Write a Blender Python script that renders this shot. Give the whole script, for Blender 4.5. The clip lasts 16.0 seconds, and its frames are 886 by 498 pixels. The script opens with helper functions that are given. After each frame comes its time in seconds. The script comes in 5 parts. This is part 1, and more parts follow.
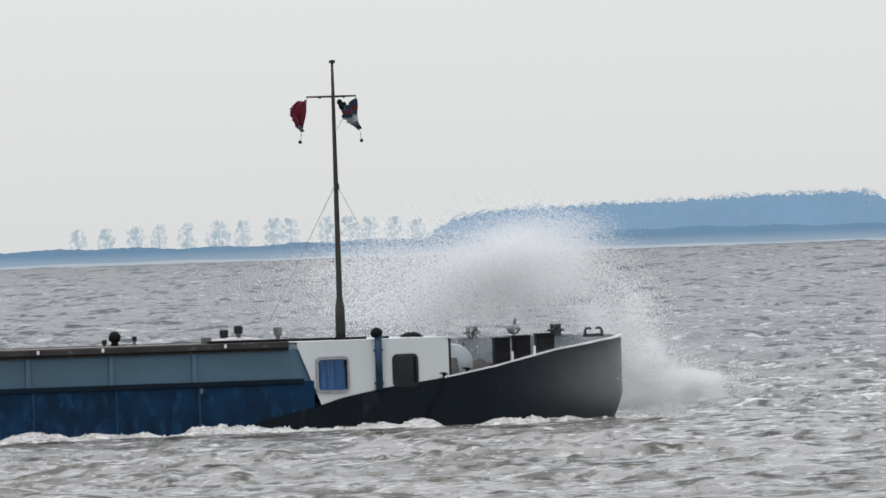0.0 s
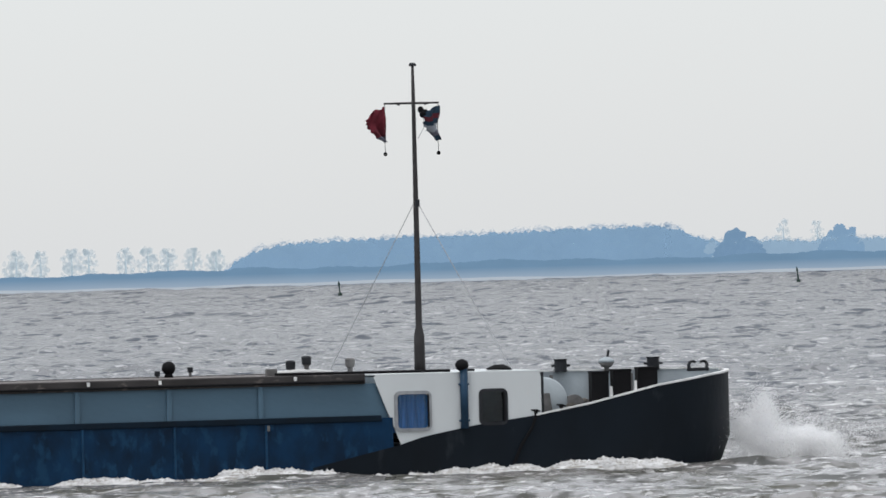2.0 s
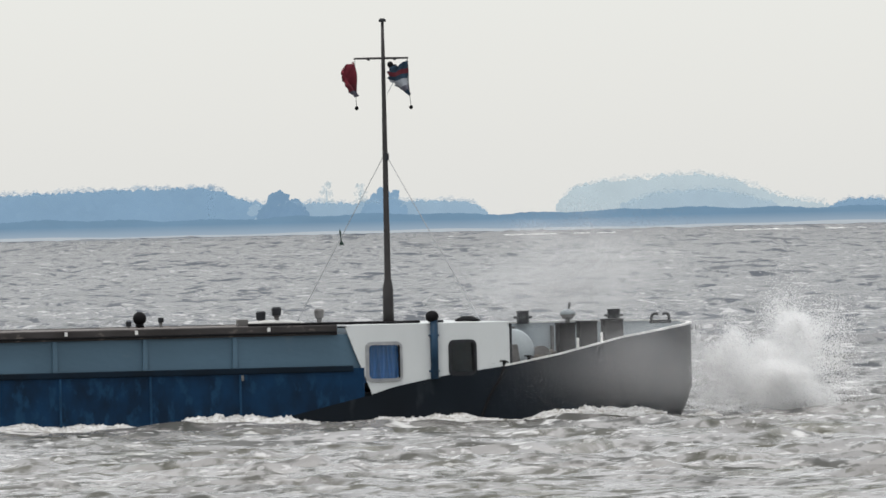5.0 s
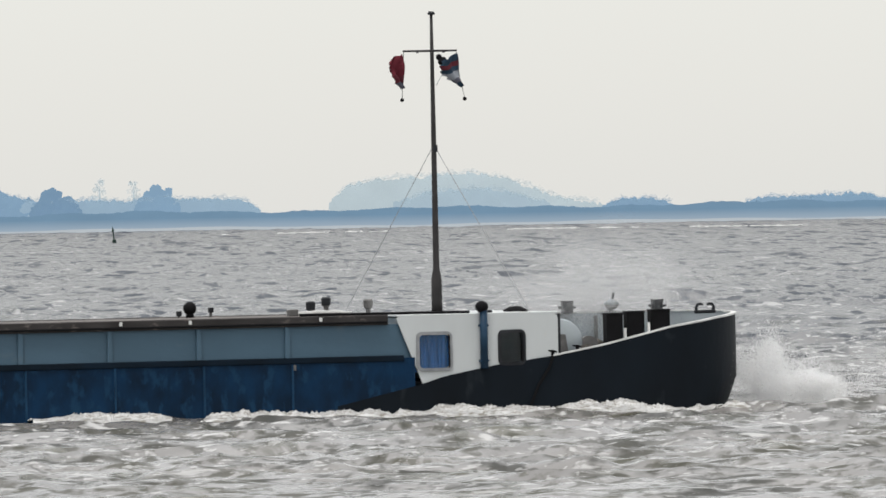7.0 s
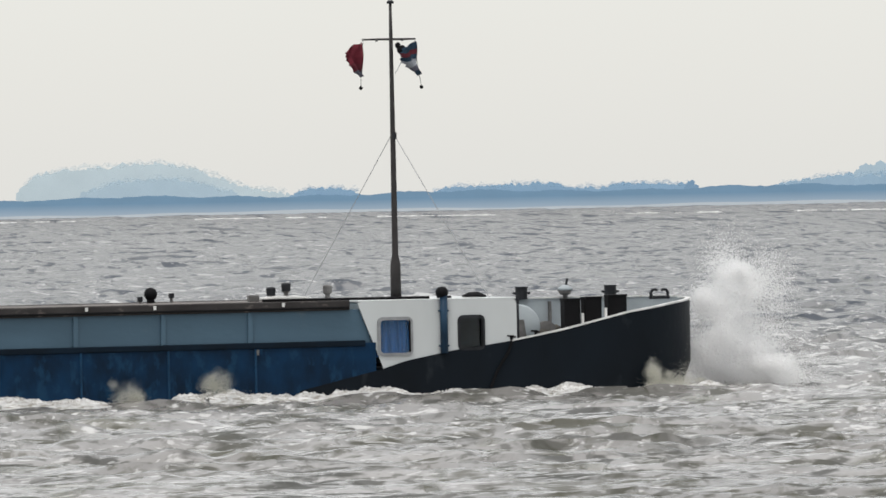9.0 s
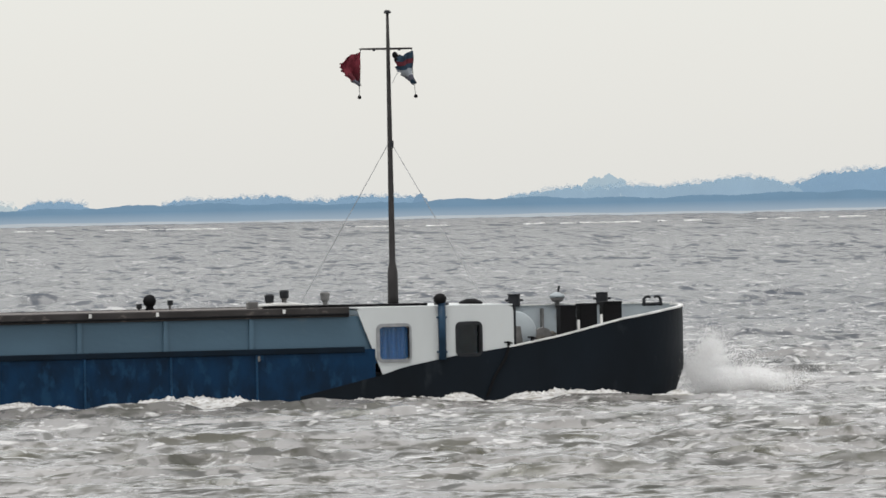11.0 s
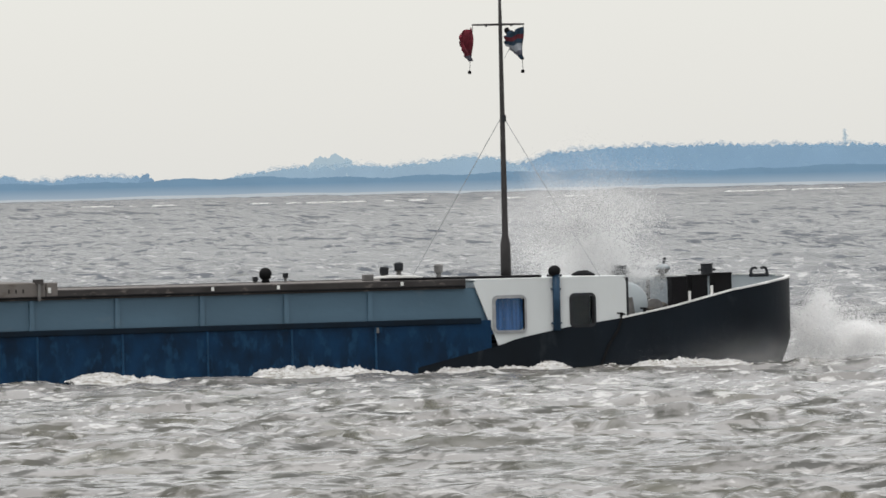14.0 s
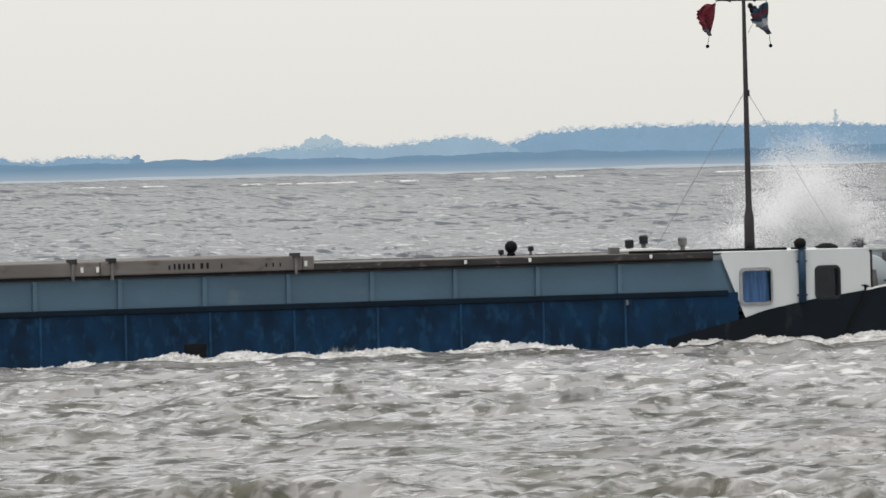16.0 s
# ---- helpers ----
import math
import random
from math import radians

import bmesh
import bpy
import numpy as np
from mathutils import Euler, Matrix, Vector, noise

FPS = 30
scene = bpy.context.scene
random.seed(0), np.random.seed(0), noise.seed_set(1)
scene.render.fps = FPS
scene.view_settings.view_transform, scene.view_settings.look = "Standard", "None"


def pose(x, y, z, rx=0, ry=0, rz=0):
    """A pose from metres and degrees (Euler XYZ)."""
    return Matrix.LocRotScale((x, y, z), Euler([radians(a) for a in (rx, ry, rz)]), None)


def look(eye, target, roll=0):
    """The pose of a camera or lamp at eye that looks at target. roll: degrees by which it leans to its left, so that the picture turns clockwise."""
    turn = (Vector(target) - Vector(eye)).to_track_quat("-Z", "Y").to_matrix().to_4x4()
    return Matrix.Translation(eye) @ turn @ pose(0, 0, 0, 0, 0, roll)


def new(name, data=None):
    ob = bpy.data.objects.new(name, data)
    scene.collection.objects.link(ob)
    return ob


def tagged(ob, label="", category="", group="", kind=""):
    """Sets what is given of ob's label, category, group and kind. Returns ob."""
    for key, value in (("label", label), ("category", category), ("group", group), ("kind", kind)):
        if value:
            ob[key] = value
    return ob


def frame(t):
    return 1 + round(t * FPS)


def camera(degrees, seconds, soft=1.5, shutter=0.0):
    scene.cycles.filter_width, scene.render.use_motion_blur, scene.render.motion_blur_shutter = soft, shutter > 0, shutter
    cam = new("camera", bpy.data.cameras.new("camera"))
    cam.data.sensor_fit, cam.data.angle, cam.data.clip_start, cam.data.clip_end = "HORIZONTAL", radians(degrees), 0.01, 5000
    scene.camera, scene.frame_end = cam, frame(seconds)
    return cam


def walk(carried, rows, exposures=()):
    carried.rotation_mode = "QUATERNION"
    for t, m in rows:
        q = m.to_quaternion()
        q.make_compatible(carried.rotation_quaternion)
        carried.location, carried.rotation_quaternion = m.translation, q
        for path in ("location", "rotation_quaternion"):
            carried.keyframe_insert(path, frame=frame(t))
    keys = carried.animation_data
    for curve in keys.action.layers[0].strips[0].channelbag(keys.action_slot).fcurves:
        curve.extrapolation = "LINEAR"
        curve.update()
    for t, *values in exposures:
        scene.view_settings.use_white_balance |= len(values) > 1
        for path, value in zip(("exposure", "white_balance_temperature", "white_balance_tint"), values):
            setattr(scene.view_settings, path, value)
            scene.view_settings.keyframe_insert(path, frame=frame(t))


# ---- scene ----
# A loaded inland cargo barge punches through chop on a wide muddy river under a white overcast sky.
EYE_H = 4.0
cam = camera(5.610, 16.0, soft=1.6)

# seconds, pan to the right, tilt up, lean of the horizon (degrees), metres back from the stand
VIEW = [
    (0.0, -3.1490, -0.0570, 1.950, 20.8),
    (0.1, -3.0600, -0.0680, 1.920, 16.95),
    (0.2, -2.9500, -0.1050, 1.890, 13.1),
    (0.3, -2.8350, -0.1750, 1.850, 9.25),
    (0.4, -2.7520, -0.2330, 1.810, 5.4),
    (0.5, -2.6980, -0.2610, 1.780, 1.6),
    (0.6, -2.6000, -0.2600, 1.740, 0.0),
    (1.0, -2.2066, -0.2067, 1.645, 0.0),
    (1.5, -2.1349, -0.0510, 1.737, 0.0),
    (2.0, -1.8713, 0.1117, 1.603, 0.0),
    (2.5, -1.4813, -0.0561, 1.535, 0.0),
    (3.0, -0.9970, -0.2192, 1.304, 0.0),
    (3.5, -0.4768, -0.2302, 1.423, 0.0),
    (4.0, 0.0231, -0.2189, 1.377, 0.0),
    (4.5, 0.5375, -0.2170, 1.190, 0.0),
    (5.0, 1.0157, -0.2013, 1.253, 0.0),
    (7.5, 2.7845, -0.2629, 1.074, 0.0),
    (8.0, 3.1796, -0.2980, 1.250, 0.0),
    (8.5, 3.7735, -0.3285, 1.270, 0.0),
    (9.0, 4.4332, -0.3375, 1.088, 0.0),
    (9.5, 5.0529, -0.3280, 1.089, 0.0),
    (12.0, 6.6480, -0.2678, 1.184, 0.0),
    (12.5, 6.9456, -0.2797, 1.159, 0.0),
    (13.0, 7.2482, -0.3035, 1.167, 0.0),
    (13.5, 7.5765, -0.3697, 1.158, 0.0),
    (14.0, 7.8840, -0.4499, 1.281, 0.0),
    (14.5, 8.1170, -0.5021, 1.208, 0.0),
    (15.0, 8.2777, -0.5215, 1.209, 0.0),
    (15.5, 8.3171, -0.5289, 1.312, 0.0),
    (16.0, 7.9397, -0.5733, 1.351, 0.0),
]


def view_pose(pan, tilt, lean, back):
    p, q = radians(pan), radians(tilt)
    way = Vector((math.sin(p) * math.cos(q), math.cos(p) * math.cos(q), math.sin(q)))
    eye = Vector((-back * math.sin(p), -back * math.cos(p), EYE_H))
    return look(eye, eye + way * 100, -lean)


walk(cam, [(t, view_pose(a, b, c, d)) for t, a, b, c, d in VIEW],
     exposures=[(0.0, -0.06, 6180, 12.5), (0.5, -0.10, 6120, 12.6), (2.5, -0.02, 6150, 12.6), (4.4, -0.01, 6120, 12.6), (5.0, 0.02, 6400, 11.5), (7.5, 0.02, 6480, 11.5), (16.0, 0.02, 6500, 11.5)])

# ---- sky and sun: bright even overcast, a weak wide sun high behind thin cloud ----
world = bpy.data.worlds.new("overcast")
scene.world = world
world.use_nodes = True
wn, wl = world.node_tree.nodes, world.node_tree.links
wn.clear()
sky = wn.new("ShaderNodeTexSky")
sky.sky_type = "NISHITA"
sky.sun_disc = False
sky.sun_elevation, sky.sun_rotation = radians(70), radians(207)
clear = wn.new("ShaderNodeBackground")
clear.inputs["Strength"].default_value = 0.03
wl.new(sky.outputs[0], clear.inputs["Color"])
cloud = wn.new("ShaderNodeBackground")
cloud.inputs["Color"].default_value = (0.79, 0.79, 0.755, 1)
# an overcast sky is brighter overhead than at the horizon
where, up, lift = wn.new("ShaderNodeTexCoord"), wn.new("ShaderNodeSeparateXYZ"), wn.new("ShaderNodeMapRange")
wl.new(where.outputs["Generated"], up.inputs[0])
wl.new(up.outputs["Z"], lift.inputs["Value"])
lift.inputs["To Min"].default_value, lift.inputs["To Max"].default_value = 0.83, 1.5
wl.new(lift.outputs[0], cloud.inputs["Strength"])
both = wn.new("ShaderNodeAddShader")
wl.new(clear.outputs[0], both.inputs[0])
wl.new(cloud.outputs[0], both.inputs[1])
wout = wn.new("ShaderNodeOutputWorld")
wl.new(both.outputs[0], wout.inputs["Surface"])

sun = new("sun", bpy.data.lights.new("sun", "SUN"))
sun.data.energy, sun.data.angle, sun.data.color = 1.3, radians(12), (1.0, 0.96, 0.9)
sun.matrix_world = look((0, 0, 60), (0.165 * 60, 0.325 * 60, 0))


# ---- materials ----
def material(name, color, rough=0.6, metal=0.0, dark=0.7, scale=2.0, fine=18.0, bump=0.2, stain=None, stain_at=0.6, stretch=(1, 1, 1)):
    """A painted or raw surface: broad tone changes, fine grain, optional stains, relief."""
    m = bpy.data.materials.new(name)
    m.use_nodes = True
    nt, ln = m.node_tree.nodes, m.node_tree.links
    b = nt["Principled BSDF"]
    b.inputs["Roughness"].default_value, b.inputs["Metallic"].default_value = rough, metal
    b.inputs["Specular IOR Level"].default_value = 0.14 if sum(color) < 0.3 else 0.35
    tc, mp = nt.new("ShaderNodeTexCoord"), nt.new("ShaderNodeMapping")
    mp.inputs["Scale"].default_value = stretch
    ln.new(tc.outputs["Object"], mp.inputs["Vector"])
    n1, n2 = nt.new("ShaderNodeTexNoise"), nt.new("ShaderNodeTexNoise")
    for n, s, d in ((n1, scale, 5), (n2, fine, 4)):
        n.inputs["Scale"].default_value, n.inputs["Detail"].default_value = s, d
        ln.new(mp.outputs["Vector"], n.inputs["Vector"])
    mix = nt.new("ShaderNodeMix")
    mix.data_type = "RGBA"
    mix.inputs[6].default_value = (*[c * dark for c in color], 1)
    mix.inputs[7].default_value = (*color, 1)
    r1 = nt.new("ShaderNodeMapRange")
    r1.inputs["From Min"].default_value, r1.inputs["From Max"].default_value = 0.35, 0.65
    ln.new(n1.outputs["Fac"], r1.inputs["Value"])
    ln.new(r1.outputs[0], mix.inputs[0])
    last = mix.outputs[2]
    if stain:
        mx = nt.new("ShaderNodeMix")
        mx.data_type = "RGBA"
        mx.inputs[7].default_value = (*stain, 1)
        r2 = nt.new("ShaderNodeMapRange")
        r2.inputs["From Min"].default_value, r2.inputs["From Max"].default_value = stain_at, stain_at + 0.12
        n3 = nt.new("ShaderNodeTexNoise")
        n3.inputs["Scale"].default_value, n3.inputs["Detail"].default_value = scale * 2.3, 8
        ln.new(mp.outputs["Vector"], n3.inputs["Vector"])
        ln.new(n3.outputs["Fac"], r2.inputs["Value"])
        ln.new(r2.outputs[0], mx.inputs[0])
        ln.new(last, mx.inputs[6])
        last = mx.outputs[2]
    ln.new(last, b.inputs["Base Color"])
    bp = nt.new("ShaderNodeBump")
    bp.inputs["Strength"].default_value, bp.inputs["Distance"].default_value = bump, 0.02
    ln.new(n2.outputs["Fac"], bp.inputs["Height"])
    ln.new(bp.outputs["Normal"], b.inputs["Normal"])
    return m


M_BLUE = material("worn_blue_hull_paint", (0.002, 0.025, 0.066), 0.5, 0, 0.45, 2.0, 9, 0.35, (0.006, 0.035, 0.078), 0.54, (1.2, 1, 0.7))
M_RIB = material("light_blue_rib_paint", (0.012, 0.052, 0.11), 0.5, 0, 0.6, 3, 12, 0.3)
M_NAVY = material("dark_shadow_strip", (0.002, 0.010, 0.021), 0.5, 0, 0.6, 2, 12, 0.3)
M_GREY = material("blue_grey_coaming_paint", (0.070, 0.130, 0.182), 0.5, 0, 0.85, 0.8, 10, 0.25, (0.10, 0.14, 0.17), 0.64, (0.6, 1, 1))
M_BLACK = material("black_bow_paint", (0.004, 0.008, 0.013), 0.6, 0, 0.6, 0.8, 7, 0.35, (0.02, 0.025, 0.03), 0.63, (1, 1, 0.5))
M_TAR = material("matt_black_rubber", (0.005, 0.005, 0.006), 0.7, 0, 0.7, 3, 20, 0.3)
M_WHITE = material("weathered_white_paint", (0.56, 0.585, 0.585), 0.45, 0, 0.93, 1.2, 14, 0.12, (0.60, 0.56, 0.48), 0.70, (1, 1, 0.4))
M_CAP = material("scuffed_white_rail_paint", (0.72, 0.72, 0.70), 0.5, 0, 0.75, 4, 20, 0.2, (0.3, 0.25, 0.2), 0.66)
M_RIM = material("rusty_brown_hatch_rim", (0.052, 0.048, 0.047), 0.75, 0, 0.6, 3, 16, 0.5, (0.15, 0.13, 0.12), 0.58, (0.5, 1, 1))
M_COVER = material("dull_grey_brown_hatch_cover", (0.15, 0.135, 0.125), 0.7, 0, 0.75, 2, 14, 0.4, (0.09, 0.075, 0.065), 0.6, (0.5, 1, 1))
M_DECK = material("wet_grey_deck_paint", (0.16, 0.18, 0.19), 0.35, 0, 0.7, 2, 14, 0.3, (0.1, 0.07, 0.05), 0.63)
M_INNER = material("grey_inner_bulwark_paint", (0.36, 0.40, 0.42), 0.55, 0, 0.8, 1.5, 12, 0.25, (0.2, 0.17, 0.14), 0.66)
M_PIPE = material("navy_vent_pipe_paint", (0.02, 0.05, 0.09), 0.4, 0, 0.7, 4, 20, 0.15)
M_MAST = material("brown_grey_mast_paint", (0.046, 0.043, 0.043), 0.5, 0, 0.7, 3, 20, 0.2)
M_STEEL = material("grey_galvanised_steel", (0.34, 0.35, 0.36), 0.45, 0.5, 0.7, 5, 25, 0.2)
M_DARK = material("dark_grey_deck_fitting", (0.028, 0.03, 0.034), 0.5, 0, 0.6, 5, 25, 0.3)
M_FITTING = material("scuffed_grey_deck_fitting", (0.16, 0.155, 0.15), 0.55, 0, 0.6, 5, 25, 0.3)
M_RED = material("faded_red_flag_cloth", (0.15, 0.024, 0.036), 0.85, 0, 0.65, 6, 60, 0.2)
M_FLAGW = material("grey_white_flag_cloth", (0.27, 0.29, 0.32), 0.85, 0, 0.75, 6, 60, 0.2)
M_FLAGB = material("dark_blue_flag_cloth", (0.03, 0.055, 0.085), 0.85, 0, 0.65, 6, 60, 0.2)
M_FLAGG = material("grey_violet_flag_cloth", (0.12, 0.12, 0.155), 0.85, 0, 0.65, 6, 60, 0.2)
M_FLAGR = material("dull_red_flag_cloth", (0.13, 0.03, 0.04), 0.85, 0, 0.65, 6, 60, 0.2)
M_ROPE = material("tarred_grey_rope", (0.13, 0.12, 0.105), 0.9, 0, 0.6, 9, 50, 0.6)
M_RECESS = material("dark_recess_paint", (0.008, 0.009, 0.010), 0.8, 0, 0.6, 5, 20, 0.5)
M_BUOY = material("dark_green_buoy_paint", (0.03, 0.055, 0.045), 0.6, 0, 0.7, 2, 9, 0.2)
M_MARK = material("black_stencil_paint", (0.015, 0.015, 0.015), 0.7, 0, 0.7, 6, 30, 0.1)


def glass_material(name, tint, gloss):
    """A thin pane: light goes straight through, a little is mirrored."""
    m = bpy.data.materials.new(name)
    m.use_nodes = True
    nt, ln = m.node_tree.nodes, m.node_tree.links
    nt.clear()
    t, g, mx, out = nt.new("ShaderNodeBsdfTransparent"), nt.new("ShaderNodeBsdfGlossy"), nt.new("ShaderNodeMixShader"), nt.new("ShaderNodeOutputMaterial")
    t.inputs["Color"].default_value = (*tint, 1)
    g.inputs["Roughness"].default_value = 0.05
    mx.inputs[0].default_value = gloss
    ln.new(t.outputs[0], mx.inputs[1])
    ln.new(g.outputs[0], mx.inputs[2])
    ln.new(mx.outputs[0], out.inputs["Surface"])
    return m


M_GLASS = glass_material("cabin_window_glass", (0.82, 0.92, 0.96), 0.035)
M_CURTAIN = material("blue_curtain_cloth", (0.05, 0.145, 0.34), 0.9, 0, 0.55, 9, 40, 0.3, None, 0.6, (1.6, 1, 0.15))
M_GLOOM = material("painted_cabin_gloom", (0.012, 0.013, 0.015), 0.8, 0, 0.6, 4, 20, 0.2)


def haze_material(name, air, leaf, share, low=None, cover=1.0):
    """Far land seen through kilometres of damp air: the haze is put into the surface as a glow over dull foliage."""
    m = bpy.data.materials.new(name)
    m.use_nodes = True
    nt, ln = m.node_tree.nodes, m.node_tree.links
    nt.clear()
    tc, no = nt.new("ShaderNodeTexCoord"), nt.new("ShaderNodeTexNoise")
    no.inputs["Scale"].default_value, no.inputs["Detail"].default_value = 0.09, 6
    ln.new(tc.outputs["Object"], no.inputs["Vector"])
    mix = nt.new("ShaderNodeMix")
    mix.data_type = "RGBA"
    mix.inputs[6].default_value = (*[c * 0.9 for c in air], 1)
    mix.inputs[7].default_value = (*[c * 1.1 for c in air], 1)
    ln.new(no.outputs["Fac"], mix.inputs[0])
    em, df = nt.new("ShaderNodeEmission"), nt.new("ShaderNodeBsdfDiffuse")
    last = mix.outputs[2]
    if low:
        # the haze is painted paler towards the foot, by height
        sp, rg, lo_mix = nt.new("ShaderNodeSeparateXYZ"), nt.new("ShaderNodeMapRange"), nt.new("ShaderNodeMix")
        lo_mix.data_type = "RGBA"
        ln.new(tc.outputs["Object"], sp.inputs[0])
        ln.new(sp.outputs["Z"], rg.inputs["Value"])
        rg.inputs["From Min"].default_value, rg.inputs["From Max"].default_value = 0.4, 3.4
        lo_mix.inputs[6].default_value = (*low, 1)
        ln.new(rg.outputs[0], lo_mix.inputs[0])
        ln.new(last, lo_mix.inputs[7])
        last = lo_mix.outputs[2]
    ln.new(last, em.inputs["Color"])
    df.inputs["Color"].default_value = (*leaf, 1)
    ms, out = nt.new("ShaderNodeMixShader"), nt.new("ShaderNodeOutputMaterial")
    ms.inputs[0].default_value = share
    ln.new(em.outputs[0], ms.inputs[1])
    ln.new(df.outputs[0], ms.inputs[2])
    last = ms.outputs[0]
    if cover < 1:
        # bare twigs: part transparent, so that far outlines look soft
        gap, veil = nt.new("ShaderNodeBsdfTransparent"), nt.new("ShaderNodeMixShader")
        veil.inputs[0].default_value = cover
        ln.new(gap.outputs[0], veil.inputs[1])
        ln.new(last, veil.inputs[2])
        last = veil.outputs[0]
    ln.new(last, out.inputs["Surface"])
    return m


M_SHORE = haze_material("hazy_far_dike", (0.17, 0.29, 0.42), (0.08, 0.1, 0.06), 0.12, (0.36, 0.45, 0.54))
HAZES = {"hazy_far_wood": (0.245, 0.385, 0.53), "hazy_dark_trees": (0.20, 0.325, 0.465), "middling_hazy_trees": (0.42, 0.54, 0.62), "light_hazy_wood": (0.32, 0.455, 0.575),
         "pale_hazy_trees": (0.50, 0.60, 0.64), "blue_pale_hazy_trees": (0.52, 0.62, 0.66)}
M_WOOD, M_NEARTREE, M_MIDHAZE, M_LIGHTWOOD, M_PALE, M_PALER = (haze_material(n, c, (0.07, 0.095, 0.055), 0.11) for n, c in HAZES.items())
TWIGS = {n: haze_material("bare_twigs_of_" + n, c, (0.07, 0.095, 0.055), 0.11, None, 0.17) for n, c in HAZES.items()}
M_HAZESTRIP = haze_material("pale_painted_haze", (0.48, 0.54, 0.58), (0.2, 0.19, 0.17), 0.12)


def water_material():
    m = bpy.data.materials.new("choppy_muddy_river_water")
    m.use_nodes = True
    nt, ln = m.node_tree.nodes, m.node_tree.links
    b = nt["Principled BSDF"]
    tc = nt.new("ShaderNodeTexCoord")

    def noise_at(scale, detail, stretch, dist=0.0):
        mp, n = nt.new("ShaderNodeMapping"), nt.new("ShaderNodeTexNoise")
        mp.inputs["Scale"].default_value = stretch
        ln.new(tc.outputs["Object"], mp.inputs["Vector"])
        ln.new(mp.outputs["Vector"], n.inputs["Vector"])
        n.inputs["Scale"].default_value, n.inputs["Detail"].default_value, n.inputs["Distortion"].default_value = scale, detail, dist
        return n.outputs["Fac"]

    def ranged(v, lo, hi):
        r = nt.new("ShaderNodeMapRange")
        r.inputs["From Min"].default_value, r.inputs["From Max"].default_value = lo, hi
        ln.new(v, r.inputs["Value"])
        return r.outputs[0]

    def blend(a, c, f):
        x = nt.new("ShaderNodeMix")
        x.data_type = "RGBA"
        for sock, v in ((6, a), (7, c)):
            if isinstance(v, tuple):
                x.inputs[sock].default_value = (*v, 1)
            else:
                ln.new(v, x.inputs[sock])
        ln.new(f, x.inputs[0])
        return x.outputs[2]

    silt_and_shade = blend((0.195, 0.187, 0.178), (0.292, 0.282, 0.270), ranged(noise_at(0.11, 5, (1, 0.6, 1)), 0.38, 0.62))
    # dark olive streaks paint wave faces and troughs into the mud colour
    silt_and_shade = blend(silt_and_shade, (0.085, 0.080, 0.046), ranged(noise_at(0.5, 4, (1, 0.7, 1)), 0.58, 0.70))
    silt_and_shade = blend(silt_and_shade, (0.060, 0.056, 0.034), ranged(noise_at(1.1, 6, (1, 0.28, 1), 1.0), 0.57, 0.66))
    # whitecaps sit on the high crests, broken up by noise
    sep = nt.new("ShaderNodeSeparateXYZ")
    ln.new(tc.outputs["Object"], sep.inputs[0])
    crest = ranged(sep.outputs["Z"], 0.17, 0.36)
    fleck = ranged(noise_at(7.0, 8, (1, 0.35, 1), 0.8), 0.52, 0.62)
    mul = nt.new("ShaderNodeMath")
    mul.operation = "MULTIPLY"
    ln.new(crest, mul.inputs[0])
    ln.new(fleck, mul.inputs[1])
    foam = mul.outputs[0]
    ln.new(blend(silt_and_shade, (0.72, 0.71, 0.69), foam), b.inputs["Base Color"])
    rough = nt.new("ShaderNodeMapRange")
    rough.inputs["To Min"].default_value, rough.inputs["To Max"].default_value = 0.20, 0.85
    ln.new(foam, rough.inputs["Value"])
    ln.new(rough.outputs[0], b.inputs["Roughness"])
    b.inputs["IOR"].default_value = 1.33
    def scaled(v, k, op="MULTIPLY"):
        x = nt.new("ShaderNodeMath")
        x.operation = op
        x.inputs[1].default_value = k
        ln.new(v, x.inputs[0])
        return x.outputs[0]

    def plus(u, v):
        x = nt.new("ShaderNodeMath")
        ln.new(u, x.inputs[0])
        ln.new(v, x.inputs[1])
        return x.outputs[0]

    def times(u, v):
        x = nt.new("ShaderNodeMath")
        x.operation = "MULTIPLY"
        ln.new(u, x.inputs[0])
        ln.new(v, x.inputs[1])
        return x.outputs[0]

    # dark streaks paint steep wave faces into the colour, and white flecks paint froth and sparkle between;
    # both stretch with distance to fit the camera's view
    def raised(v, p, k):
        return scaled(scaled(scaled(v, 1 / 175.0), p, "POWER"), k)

    # streaks stretch with distance to fit the camera's view; under 95 m one size
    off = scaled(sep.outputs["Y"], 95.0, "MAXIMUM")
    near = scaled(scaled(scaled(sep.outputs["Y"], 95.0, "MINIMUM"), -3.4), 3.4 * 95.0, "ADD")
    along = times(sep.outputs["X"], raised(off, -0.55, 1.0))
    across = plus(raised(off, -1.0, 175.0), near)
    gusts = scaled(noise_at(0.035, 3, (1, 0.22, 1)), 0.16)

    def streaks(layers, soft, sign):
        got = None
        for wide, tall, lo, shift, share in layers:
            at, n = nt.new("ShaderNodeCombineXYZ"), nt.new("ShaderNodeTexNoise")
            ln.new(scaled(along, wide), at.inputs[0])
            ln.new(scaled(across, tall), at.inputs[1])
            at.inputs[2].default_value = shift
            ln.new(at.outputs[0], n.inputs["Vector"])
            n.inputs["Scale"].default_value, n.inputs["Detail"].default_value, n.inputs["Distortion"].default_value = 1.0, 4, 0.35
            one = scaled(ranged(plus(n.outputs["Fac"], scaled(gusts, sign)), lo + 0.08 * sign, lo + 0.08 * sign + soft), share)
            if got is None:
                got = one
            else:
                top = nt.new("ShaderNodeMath")
